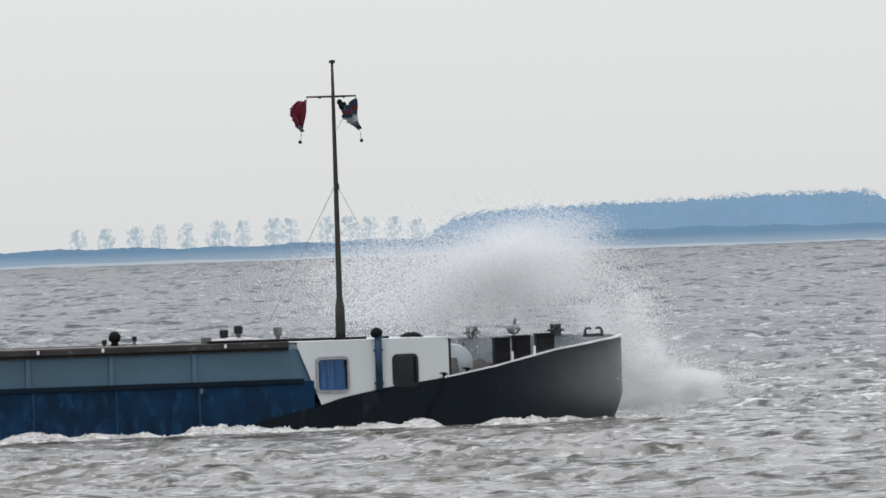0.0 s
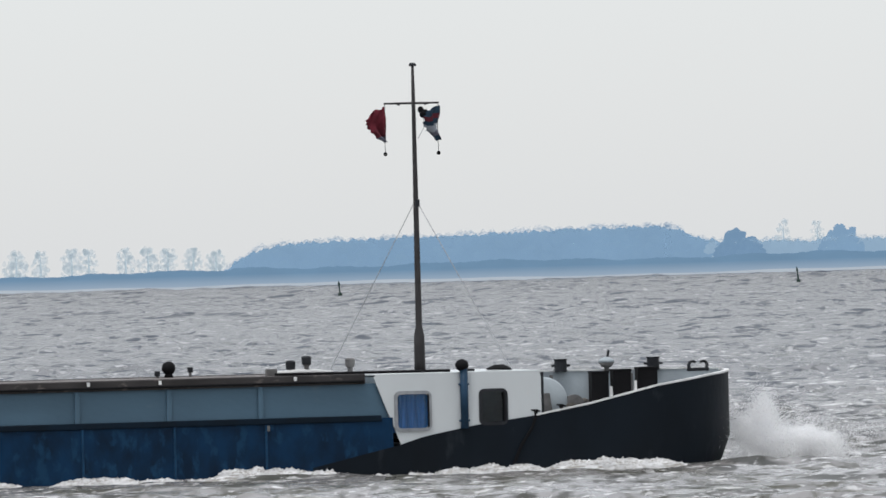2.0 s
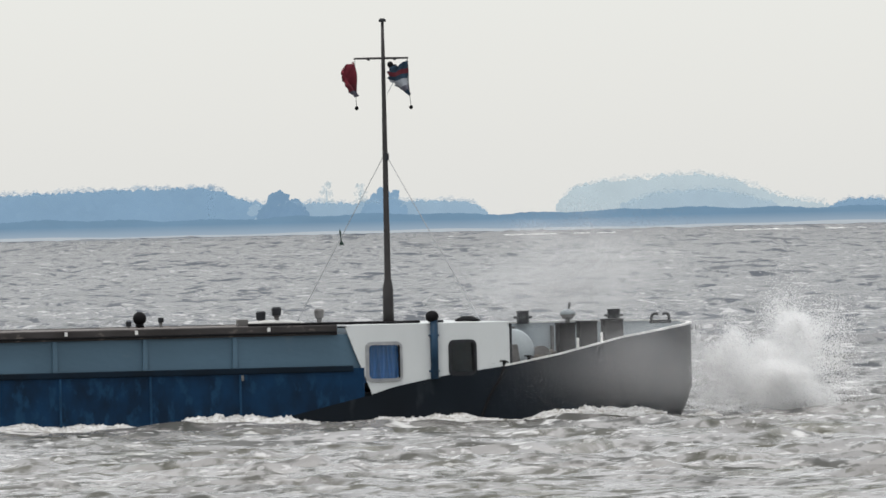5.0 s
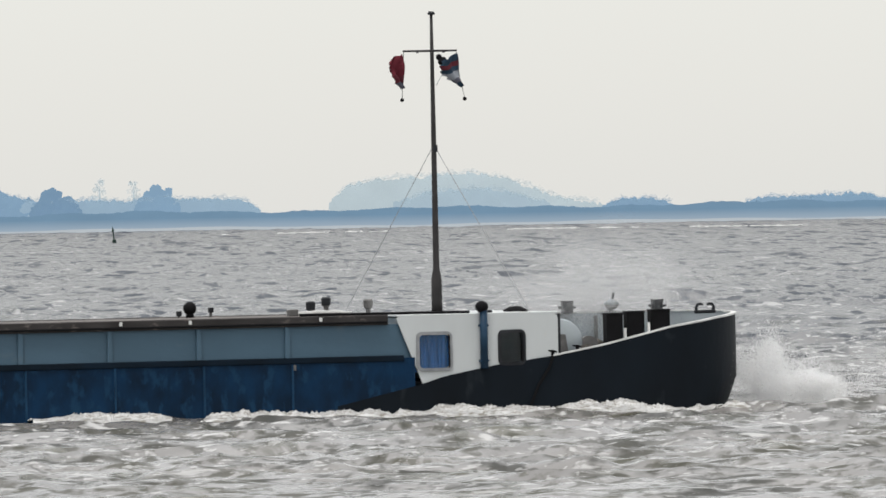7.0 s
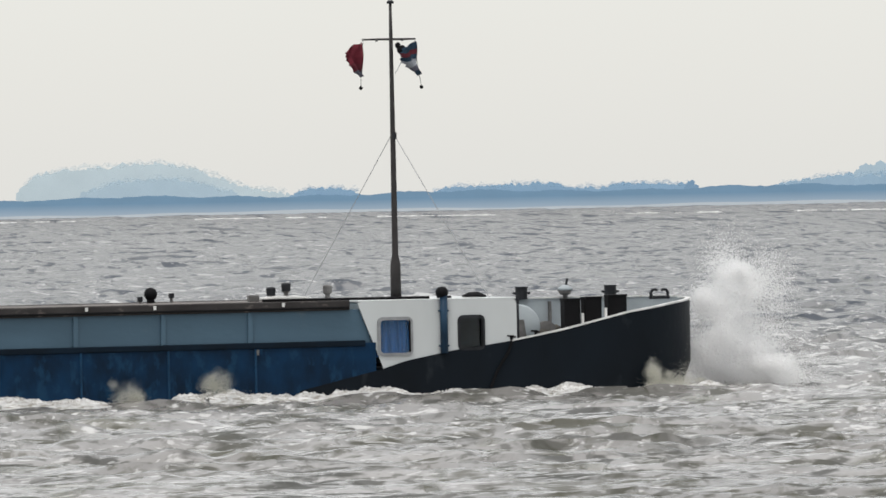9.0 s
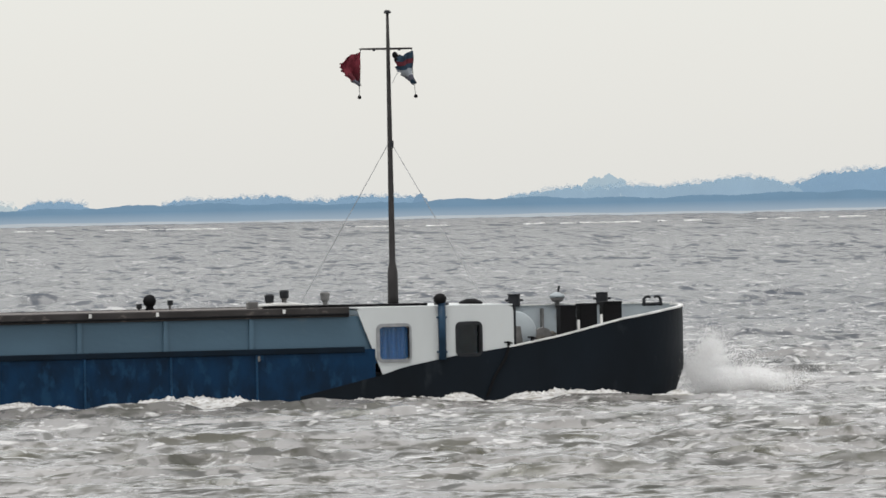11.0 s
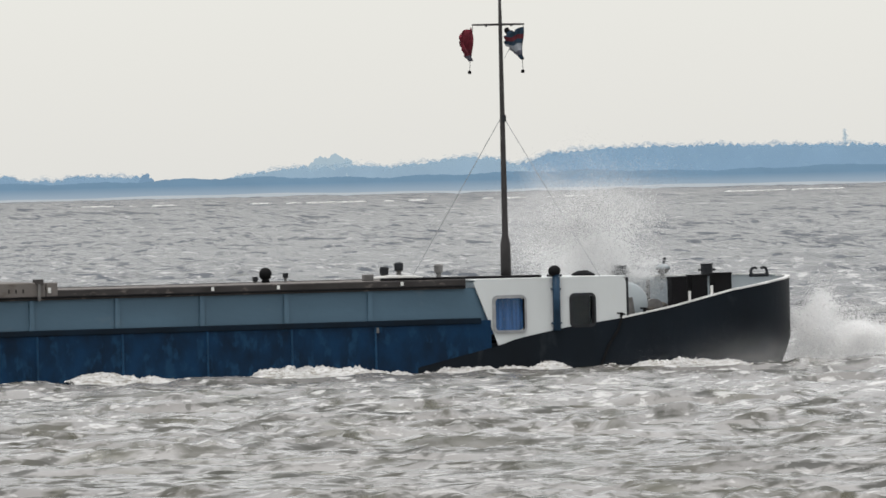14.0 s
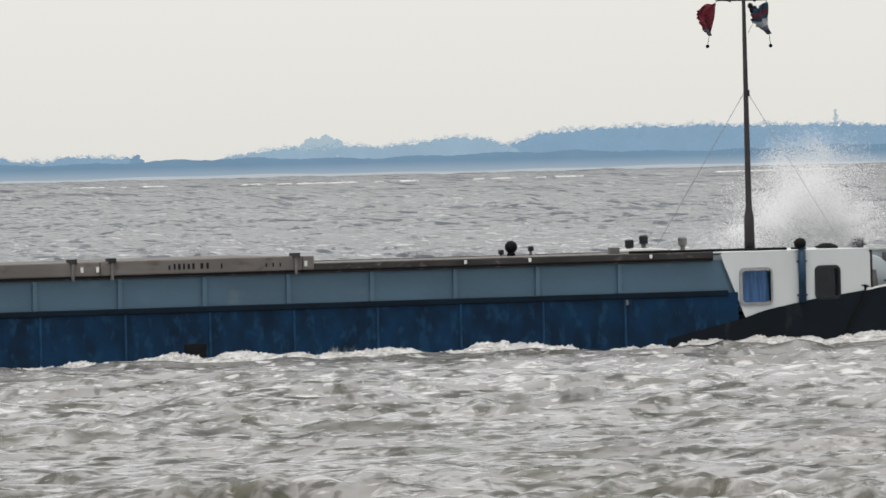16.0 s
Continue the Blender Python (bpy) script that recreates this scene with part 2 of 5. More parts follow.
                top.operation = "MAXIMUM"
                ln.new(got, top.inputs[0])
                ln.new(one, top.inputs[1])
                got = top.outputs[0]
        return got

    painted_fronts = streaks(((0.8, 0.50, 0.570, 3.1, 0.95), (1.5, 1.15, 0.555, 17.3, 0.85), (0.45, 0.27, 0.600, 29.7, 0.8), (3.2, 1.8, 0.555, 43.9, 0.65)), 0.085, 1.0)
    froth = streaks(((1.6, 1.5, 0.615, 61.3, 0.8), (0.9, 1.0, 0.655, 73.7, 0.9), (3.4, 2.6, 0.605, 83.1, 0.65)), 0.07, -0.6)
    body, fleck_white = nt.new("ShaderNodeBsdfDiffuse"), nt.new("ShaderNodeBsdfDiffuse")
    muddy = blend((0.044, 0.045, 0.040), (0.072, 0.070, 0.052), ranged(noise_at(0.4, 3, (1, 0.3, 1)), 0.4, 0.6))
    # the body colour turns bluer with distance from the camera
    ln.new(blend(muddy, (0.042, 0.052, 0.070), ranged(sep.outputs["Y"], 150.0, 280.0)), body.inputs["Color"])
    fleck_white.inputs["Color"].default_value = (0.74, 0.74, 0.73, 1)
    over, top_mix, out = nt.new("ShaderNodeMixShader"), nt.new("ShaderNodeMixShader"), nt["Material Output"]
    # far water is darkened in the colour, by distance from the camera
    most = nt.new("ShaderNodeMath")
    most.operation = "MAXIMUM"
    ln.new(scaled(painted_fronts, 0.85), most.inputs[0])
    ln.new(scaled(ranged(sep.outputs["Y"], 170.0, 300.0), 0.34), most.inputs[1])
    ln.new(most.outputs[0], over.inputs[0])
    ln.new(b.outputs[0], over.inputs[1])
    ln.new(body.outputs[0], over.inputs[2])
    # flecks are thinned far off and close by, to suit the camera's view
    far_thinning = scaled(scaled(ranged(sep.outputs["Y"], 190.0, 480.0), -0.62), 1.0, "ADD")
    near_thinning = scaled(scaled(ranged(sep.outputs["Y"], 172.0, 128.0), -0.45), 1.0, "ADD")
    ln.new(times(times(scaled(froth, 0.7), far_thinning), near_thinning), top_mix.inputs[0])
    ln.new(over.outputs[0], top_mix.inputs[1])
    ln.new(fleck_white.outputs[0], top_mix.inputs[2])
    ln.new(top_mix.outputs[0], out.inputs["Surface"])
    # ripples: fine ones, and long-crested ones; relief grows with distance so the camera still sees it
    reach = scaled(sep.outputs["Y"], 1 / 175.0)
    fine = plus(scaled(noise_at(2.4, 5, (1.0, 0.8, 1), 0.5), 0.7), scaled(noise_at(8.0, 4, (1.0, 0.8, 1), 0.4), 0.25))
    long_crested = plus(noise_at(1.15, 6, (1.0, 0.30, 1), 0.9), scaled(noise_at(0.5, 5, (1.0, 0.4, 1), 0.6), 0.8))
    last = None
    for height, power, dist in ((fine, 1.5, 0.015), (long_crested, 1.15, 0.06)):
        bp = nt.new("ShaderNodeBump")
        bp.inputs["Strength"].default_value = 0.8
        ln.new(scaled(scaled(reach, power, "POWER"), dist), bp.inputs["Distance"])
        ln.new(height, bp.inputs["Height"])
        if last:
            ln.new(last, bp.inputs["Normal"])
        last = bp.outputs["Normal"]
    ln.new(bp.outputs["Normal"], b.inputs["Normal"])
    return m


M_WATER = water_material()


def droplet_material(name, color, glow_through, cover):
    m = bpy.data.materials.new(name)
    m.use_nodes = True
    nt, ln = m.node_tree.nodes, m.node_tree.links
    nt.clear()
    gi = nt.new("ShaderNodeNewGeometry")
    mix = nt.new("ShaderNodeMix")
    mix.data_type = "RGBA"
    mix.inputs[6].default_value = (*[c * 0.96 for c in color], 1)
    mix.inputs[7].default_value = (*color, 1)
    ln.new(gi.outputs["Random Per Island"], mix.inputs[0])
    d, t, s = nt.new("ShaderNodeBsdfDiffuse"), nt.new("ShaderNodeBsdfTranslucent"), nt.new("ShaderNodeMixShader")
    ln.new(mix.outputs[2], d.inputs["Color"])
    ln.new(mix.outputs[2], t.inputs["Color"])
    s.inputs[0].default_value = glow_through
    ln.new(d.outputs[0], s.inputs[1])
    ln.new(t.outputs[0], s.inputs[2])
    clear_air, veil = nt.new("ShaderNodeBsdfTransparent"), nt.new("ShaderNodeMixShader")
    veil.inputs[0].default_value = cover
    ln.new(clear_air.outputs[0], veil.inputs[1])
    ln.new(s.outputs[0], veil.inputs[2])
    out = nt.new("ShaderNodeOutputMaterial")
    ln.new(veil.outputs[0], out.inputs["Surface"])
    return m


M_SPRAY = droplet_material("white_water_droplets", (0.98, 0.98, 0.98), 0.6, 0.5)
M_MIST = droplet_material("fine_white_water_mist", (0.98, 0.98, 0.98), 0.6, 0.125)
M_SURF = droplet_material("white_surf_froth", (0.95, 0.95, 0.94), 0.4, 0.75)
M_MUDDY = droplet_material("muddy_water_droplets", (0.76, 0.75, 0.68), 0.55, 0.5)
M_FOAM = material("broken_white_river_foam", (0.72, 0.72, 0.71), 0.7, 0, 0.62, 4.6, 22, 0.5, (0.30, 0.285, 0.255), 0.49, (0.55, 1.4, 2.6))


# ---- mesh helpers ----
def part(name, bm, mat, parent=None, label="", smooth=False):
    """Links a bmesh as one mesh object under a thing or a part."""
    me = bpy.data.meshes.new(name)
    bm.normal_update()
    bm.to_mesh(me)
    bm.free()
    me.materials.append(mat)
    if smooth:
        for p in me.polygons:
            p.use_smooth = True
    ob = new(name, me)
    ob.parent = parent
    if label:
        tagged(ob, label)
    return ob


def from_arrays(name, verts, faces, mat, parent=None, label="", smooth=False):
    me = bpy.data.meshes.new(name)
    verts, faces = np.asarray(verts, dtype=np.float32), np.asarray(faces, dtype=np.int32)
    k = faces.shape[1]
    me.vertices.add(len(verts))
    me.vertices.foreach_set("co", verts.ravel())
    me.loops.add(faces.size)
    me.loops.foreach_set("vertex_index", faces.ravel())
    me.polygons.add(len(faces))
    me.polygons.foreach_set("loop_start", np.arange(0, faces.size, k, dtype=np.int32))
    me.polygons.foreach_set("loop_total", np.full(len(faces), k, dtype=np.int32))
    me.polygons.foreach_set("use_smooth", np.full(len(faces), smooth))
    me.update(calc_edges=True)
    me.materials.append(mat)
    ob = new(name, me)
    ob.parent = parent
    if label:
        tagged(ob, label)
    return ob


def box_bm(x0, x1, y0, y1, z0, z1, bevel=0.012, segs=2, bm=None):
    bm = bm or bmesh.new()
    made = bmesh.ops.create_cube(bm, size=1)["verts"]
    for v in made:
        v.co = Vector(((x0 + x1) / 2 + v.co.x * (x1 - x0), (y0 + y1) / 2 + v.co.y * (y1 - y0), (z0 + z1) / 2 + v.co.z * (z1 - z0)))
    if bevel:
        edges = list({e for v in made for e in v.link_edges})
        bmesh.ops.bevel(bm, geom=edges, offset=bevel, segments=segs, affect="EDGES", profile=0.6)
    return bm


def tube_bm(points, radii, n=12, bm=None):
    """A round bar through points, with a radius at each, capped."""
    bm = bm or bmesh.new()
    rings = []
    pts = [Vector(p) for p in points]
    for i, p in enumerate(pts):
        d = (pts[min(i + 1, len(pts) - 1)] - pts[max(i - 1, 0)]).normalized()
        a = d.orthogonal().normalized() if i == 0 else (a - d * a.dot(d)).normalized()
        b = d.cross(a)
        rings.append([bm.verts.new(p + (a * math.cos(k * math.tau / n) + b * math.sin(k * math.tau / n)) * radii[i]) for k in range(n)])
    for r, s in zip(rings, rings[1:]):
        for k in range(n):
            bm.faces.new((r[k], r[(k + 1) % n], s[(k + 1) % n], s[k]))
    bm.faces.new(rings[0][::-1])
    bm.faces.new(rings[-1])
    return bm


def prism_bm(outline, y0, y1, bevel=0.0):
    """An outline in x and z drawn out from y0 to y1."""
    bm = bmesh.new()
    f = bm.faces.new([bm.verts.new((x, y0, z)) for x, z in outline])
    ext = bmesh.ops.extrude_face_region(bm, geom=[f])["geom"]
    bmesh.ops.translate(bm, vec=(0, y1 - y0, 0), verts=[v for v in ext if isinstance(v, bmesh.types.BMVert)])
    bmesh.ops.recalc_face_normals(bm, faces=bm.faces)
    if bevel:
        bmesh.ops.bevel(bm, geom=list(bm.edges), offset=bevel, segments=2, affect="EDGES", profile=0.6)
    return bm


# ---- the river: one sheet, waves in it, out to the far bank and past it ----
def river():
    rng = np.random.default_rng(7)
    dist = [96.0]
    while dist[-1] < 2560:
        dist.append(dist[-1] + max(0.24, dist[-1] ** 2 * 1.8e-5))
    y = np.array(dist)
    a = np.linspace(radians(-10.3), radians(14.2), 860)
    xx, yy = np.tan(a)[None, :] * y[:, None], np.repeat(y[:, None], len(a), 1)
    zz = np.zeros_like(xx)
    r0, c0 = xx.shape
    for k in range(96):
        chop = k < 60
        wave = 0.5 * (1.7 / 0.5) ** rng.random() if chop else 1.8 * (5.5 / 1.8) ** rng.random()
        way = radians(258) + rng.normal() * (0.27 if chop else 0.38)
        kx, ky = math.cos(way) * math.tau / wave, math.sin(way) * math.tau / wave
        ph = kx * xx + ky * yy + rng.random() * math.tau
        ph += 1.3 * np.sin(ph * 0.17 + k)
        amp = 0.0058 * wave ** 0.8 if chop else 0.0070 * wave ** 0.7
        zz += amp * (1.15 - 2.0 * np.abs(np.sin(ph / 2)) ** 0.8 if k % 2 else np.sin(ph))
    gust = np.zeros_like(xx)
    for k in range(10):
        way, wave = rng.random() * math.tau, 18 + 60 * rng.random()
        gust += np.sin((math.cos(way) * xx + math.sin(way) * yy) * math.tau / wave + rng.random() * 6)
    zz *= 1.0 + 0.08 * gust
    # small wind wavelets, short-lived and ragged, sized on a grid fanned from the camera
    ripple = rng.normal(size=(r0 + 4, c0 + 12))
    wide = (0.4, 0.8, 1.0, 0.8, 0.4)
    for ax, w in ((1, wide), (1, wide), (1, wide), (0, (0.3, 0.9, 1.0, 0.4, 0.1))):
        n = ripple.shape[ax] - 4
        ripple = sum(k * np.take(ripple, range(q, q + n), axis=ax) for q, k in enumerate(w))
    ripple = np.sign(ripple) * np.abs(ripple / ripple.std()) ** 1.35
    patch = np.clip(1.0 + 0.16 * gust, 0.45, 1.6)
    zz += 0.017 * np.sqrt(yy / 175.0) * ripple * patch
    zz *= 0.97
    zz -= zz.mean() + 0.03
    zz = np.clip(zz, -0.5, 0.6)
    r, c = xx.shape
    verts = np.stack([xx, yy, zz], -1).reshape(-1, 3)
    i = np.arange(r * c).reshape(r, c)
    faces = np.stack([i[:-1, :-1], i[:-1, 1:], i[1:, 1:], i[1:, :-1]], -1).reshape(-1, 4)
    # the same water, still, all round and under it
    n0 = len(verts)
    g = np.linspace(-4200, 4200, 15)
    gx, gy = np.meshgrid(g, g)
    verts = np.concatenate([verts, np.stack([gx, gy, np.full_like(gx, -0.56)], -1).reshape(-1, 3)])
    j = np.arange(225).reshape(15, 15) + n0
    faces = np.concatenate([faces, np.stack([j[:-1, :-1], j[:-1, 1:], j[1:, 1:], j[1:, :-1]], -1).reshape(-1, 4)])
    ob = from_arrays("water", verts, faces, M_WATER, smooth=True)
    return tagged(ob, "choppy grey-brown muddy river water with small whitecaps", "water", kind="structure")


WATER = river()

# ---- the far bank ----
PX = 16000.0
BANK = 2500.0


def far(u, dist=BANK):
    return dist * math.tan(u / PX)


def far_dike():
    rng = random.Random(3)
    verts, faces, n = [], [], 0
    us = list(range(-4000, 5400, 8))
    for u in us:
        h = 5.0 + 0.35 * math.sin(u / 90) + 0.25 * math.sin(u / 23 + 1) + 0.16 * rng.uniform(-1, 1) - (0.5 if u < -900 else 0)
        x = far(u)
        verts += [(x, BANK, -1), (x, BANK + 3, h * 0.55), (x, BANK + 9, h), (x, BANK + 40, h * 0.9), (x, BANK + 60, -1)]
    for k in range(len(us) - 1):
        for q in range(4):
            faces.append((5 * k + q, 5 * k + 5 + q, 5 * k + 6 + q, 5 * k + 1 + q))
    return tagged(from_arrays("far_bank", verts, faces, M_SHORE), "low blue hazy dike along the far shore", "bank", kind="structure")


def haze_strip():
    """A pale strip added at the foot of the dike to paint the haze on the water."""
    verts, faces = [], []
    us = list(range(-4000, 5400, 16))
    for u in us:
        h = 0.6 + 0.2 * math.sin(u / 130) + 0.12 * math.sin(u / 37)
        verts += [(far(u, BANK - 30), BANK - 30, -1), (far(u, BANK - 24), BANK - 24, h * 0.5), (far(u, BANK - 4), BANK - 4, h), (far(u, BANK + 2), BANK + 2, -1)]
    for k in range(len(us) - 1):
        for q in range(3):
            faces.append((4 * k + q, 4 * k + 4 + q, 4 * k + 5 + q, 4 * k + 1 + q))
    return tagged(from_arrays("haze_strip", verts, faces, M_HAZESTRIP), "pale strip of painted haze at the foot of the far dike", "mud flat", kind="structure")


def clump_arrays(centres, sizes, rng):
    """Small uneven leaf clumps, twenty sides each, joined."""
    bm = bmesh.new()
    bmesh.ops.create_icosphere(bm, subdivisions=1, radius=1)
    base = np.array([v.co for v in bm.verts])
    tri = np.array([[v.index for v in f.verts] for f in bm.faces])
    bm.free()
    n = len(centres)
    v = base[None] * sizes[:, None, :] * rng.uniform(0.65, 1.25, (n, len(base), 1)) + centres[:, None, :]
    f = tri[None] + (np.arange(n) * len(base))[:, None, None]
    return v.reshape(-1, 3), f.reshape(-1, 3)


def far_wood(label, mat, profile, dist, seed, size=11.0, fuzz=4.0):
    """A strip of wood on the far side; profile: steps along it and heights, in pixels of the camera's view."""
    rng = np.random.default_rng(seed)
    k = dist / PX
    us, hs = [p[0] for p in profile], [p[1] for p in profile]
    cs, ss = [], []
    u = us[0]
    while u < us[-1]:
        top = np.interp(u, us, hs) + rng.normal() * fuzz * 0.18
        z = 12.0
        while z < top:
            s = size * rng.uniform(0.6, 1.15)
            zz = min(z, top - s * rng.uniform(0.95, 1.5))
            cs.append((far(u + rng.normal() * 3, dist), dist + rng.uniform(0, 14), zz * k))
            ss.append((s * k * rng.uniform(0.8, 1.3), s * k, s * k * rng.uniform(0.7, 1.1)))
            z += size * 0.55
        u += size * 0.42
    v, f = clump_arrays(np.array(cs), np.array(ss), rng)
    # bare twigs over the crowns: fine flecks, thick at the crown and thin above it
    n = int((us[-1] - us[0]) * 9)
    uu = rng.uniform(us[0], us[-1], n)
    crown = 2.2 * np.sin(uu / 7.3 + seed) + 1.8 * np.sin(uu / 3.1 + 2 * seed) + 2.4 * np.sin(uu / 19.0 + 3 * seed)
    zz = np.interp(uu, us, hs) + fuzz * (0.62 * rng.normal(size=n) - 0.5) + crown * rng.uniform(0.5, 1.0, n)
    p = np.stack([far(1, dist) * uu, np.full(n, dist - 6.0), np.maximum(zz, 14) * k], -1)
    tri = rng.normal(size=(n, 3, 3)) * np.array([2.4, 0.3, 1.3]) * k
    f = np.concatenate([f, np.arange(3 * n).reshape(n, 3) + len(v)])
    v = np.concatenate([v, (p[:, None, :] + tri).reshape(-1, 3)])
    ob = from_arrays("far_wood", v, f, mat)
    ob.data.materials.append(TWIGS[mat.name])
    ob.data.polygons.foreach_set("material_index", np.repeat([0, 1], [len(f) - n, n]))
    return tagged(ob, label, "wood", kind="stuff")


def far_tree(u, height, width, mat, dist, seed, label, trunk=True):
    rng = np.random.default_rng(seed)
    k = dist / PX
    tree = tagged(new("tree"), label, "tree", group="trees on the far bank")
    tree.location = (far(u, dist), dist, 4.0)
    z0 = 4.0 / k
    if trunk:
        part("trunk", tube_bm([(0, 0, -1), (0.1, 0, (height * 0.45 - z0) * k + 1), (0, 0, (height * 0.8 - z0) * k + 1)], [0.45, 0.3, 0.08], 6), mat, tree)
    n = 120
    ang, rad, hh = rng.uniform(0, math.tau, n), np.sqrt(rng.random(n)), rng.random(n)
    if trunk:
        shape = np.sin(np.clip(hh * 0.8 + 0.14, 0, 1) * math.pi) ** 0.45
        zc = height * (0.26 + 0.72 * hh)
    else:
        shape = np.ones(n)
        zc = height * (0.2 + 0.74 * np.sqrt(1 - 0.97 * rad ** 2) * hh ** 0.4)
    c = np.stack([np.cos(ang) * rad * shape * width * 0.5 * k, np.sin(ang) * rad * shape * width * 0.5 * k, (zc - z0) * k], -1)
    s = rng.uniform(0.065, 0.125, (n, 1)) * max(width, 24) * k * np.array([[1.0, 1.0, 1.1]])
    v, f = clump_arrays(c, s, rng)
    from_arrays("crown", v, f, TWIGS[mat.name] if trunk else mat, tree)
    return tree


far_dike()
haze_strip()
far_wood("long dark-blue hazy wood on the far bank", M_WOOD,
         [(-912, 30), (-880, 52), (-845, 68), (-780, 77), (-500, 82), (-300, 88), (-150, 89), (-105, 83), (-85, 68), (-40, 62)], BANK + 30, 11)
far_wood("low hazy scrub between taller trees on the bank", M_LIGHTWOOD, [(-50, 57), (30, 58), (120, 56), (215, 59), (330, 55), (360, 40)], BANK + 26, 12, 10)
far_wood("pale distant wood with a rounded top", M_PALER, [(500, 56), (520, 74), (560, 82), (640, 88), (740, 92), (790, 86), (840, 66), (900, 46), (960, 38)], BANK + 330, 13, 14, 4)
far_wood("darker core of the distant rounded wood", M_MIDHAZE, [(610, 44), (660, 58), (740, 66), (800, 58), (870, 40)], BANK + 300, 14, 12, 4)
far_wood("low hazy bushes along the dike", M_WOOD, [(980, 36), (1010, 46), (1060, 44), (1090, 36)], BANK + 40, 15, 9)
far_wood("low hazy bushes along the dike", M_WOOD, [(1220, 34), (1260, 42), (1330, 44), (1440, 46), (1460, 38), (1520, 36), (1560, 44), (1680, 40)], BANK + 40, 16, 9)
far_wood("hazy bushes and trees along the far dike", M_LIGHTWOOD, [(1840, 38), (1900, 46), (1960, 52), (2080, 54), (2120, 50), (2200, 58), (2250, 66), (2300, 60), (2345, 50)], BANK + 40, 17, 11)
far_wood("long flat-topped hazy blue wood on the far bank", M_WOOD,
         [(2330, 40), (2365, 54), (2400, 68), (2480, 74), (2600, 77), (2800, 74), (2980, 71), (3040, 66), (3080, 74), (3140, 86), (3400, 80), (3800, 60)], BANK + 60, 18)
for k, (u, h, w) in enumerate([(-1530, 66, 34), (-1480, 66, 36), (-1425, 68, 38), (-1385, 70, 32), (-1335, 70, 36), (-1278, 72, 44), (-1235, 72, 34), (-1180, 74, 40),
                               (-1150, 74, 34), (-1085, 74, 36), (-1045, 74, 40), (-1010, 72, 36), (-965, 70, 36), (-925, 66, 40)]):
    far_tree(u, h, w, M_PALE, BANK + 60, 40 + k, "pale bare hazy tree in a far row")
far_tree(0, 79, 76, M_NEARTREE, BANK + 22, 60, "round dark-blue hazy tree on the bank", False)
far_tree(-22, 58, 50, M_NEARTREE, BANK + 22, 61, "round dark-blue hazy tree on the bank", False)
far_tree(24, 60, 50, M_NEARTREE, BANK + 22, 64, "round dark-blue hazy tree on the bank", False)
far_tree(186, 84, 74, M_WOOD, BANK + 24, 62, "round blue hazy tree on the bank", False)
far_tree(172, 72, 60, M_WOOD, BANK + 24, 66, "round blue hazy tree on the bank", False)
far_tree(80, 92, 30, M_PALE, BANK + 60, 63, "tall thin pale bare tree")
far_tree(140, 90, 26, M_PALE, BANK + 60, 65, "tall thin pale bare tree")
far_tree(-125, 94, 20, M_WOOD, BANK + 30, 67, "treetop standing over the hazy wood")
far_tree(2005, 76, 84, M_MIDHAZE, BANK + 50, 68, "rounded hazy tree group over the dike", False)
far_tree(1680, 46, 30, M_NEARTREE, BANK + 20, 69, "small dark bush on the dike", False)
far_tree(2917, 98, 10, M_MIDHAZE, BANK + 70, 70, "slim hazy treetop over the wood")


def surf_line():
    """A bright broken line of surf on the shoal before the far bank."""
    rng = np.random.default_rng(21)
    cs, ss = [], []
    for u in np.arange(300, 3900, 3.0):
        if math.sin(u / 61) + 0.8 * math.sin(u / 23 + 2) + 0.5 * math.sin(u / 140) + 0.5 * math.sin(u / 9) < 0.25:
            continue
        d = 1690 + 130 * math.sin(u / 420) + rng.uniform(-14, 14)
        cs.append((far(u + rng.uniform(-2, 2), d), d, 0.22))
        ss.append((rng.uniform(0.3, 0.9), 0.6, rng.uniform(0.04, 0.15)))
    v, f = clump_arrays(np.array(cs), np.array(ss), rng)
    return tagged(from_arrays("surf", v, f, M_SURF), "thin broken white surf line on a far shoal", "surf", kind="stuff")


surf_line()


def spar_buoy(u, dist, tall, label):
    b = tagged(new("spar_buoy"), label, "buoy", group="channel buoys")
    b.location = (far(u, dist), dist, -0.3)
    b.rotation_euler = (0, radians(-6), 0)
    part("float", tube_bm([(0, 0, -0.4), (0, 0, 0.1), (0, 0, 0.7), (0, 0, 0.85)], [0.28, 0.34, 0.32, 0.1], 12), M_BUOY, b)
    part("spar", tube_bm([(0, 0, 0.8), (0, 0, tall * 0.75)], [0.13, 0.09], 8), M_BUOY, b)
    part("topmark", tube_bm([(0, 0, tall * 0.72), (0, 0, tall * 0.74), (0, 0, tall)], [0.02, 0.22, 0.03], 10), M_BUOY, b)
    return b


spar_buoy(105, 1420, 2.8, "dark green spar buoy leaning in the current")
spar_buoy(-706, 1370, 2.6, "dark spar buoy leaning in the current")

# ---- the barge: x forward from the mast's foot, y to its far side, z up from the still waterline ----
NEAR = -1.62
HALF = 2.35
MID = NEAR + HALF
SHOULDER = 4.19
BOW_A = 2.03
STERN = -34.0
RAIL_X = [-3.0, -0.85, -0.42, 0.65, 1.8, 2.93, 4.3, 5.4, 6.22]
RAIL_Z = [0.20, 0.69, 0.83, 1.03, 1.18, 1.38, 1.70, 1.86, 1.945]

BARGE = tagged(new("cargo_barge"), "loaded blue and black river cargo barge with white fore cabin", "barge")


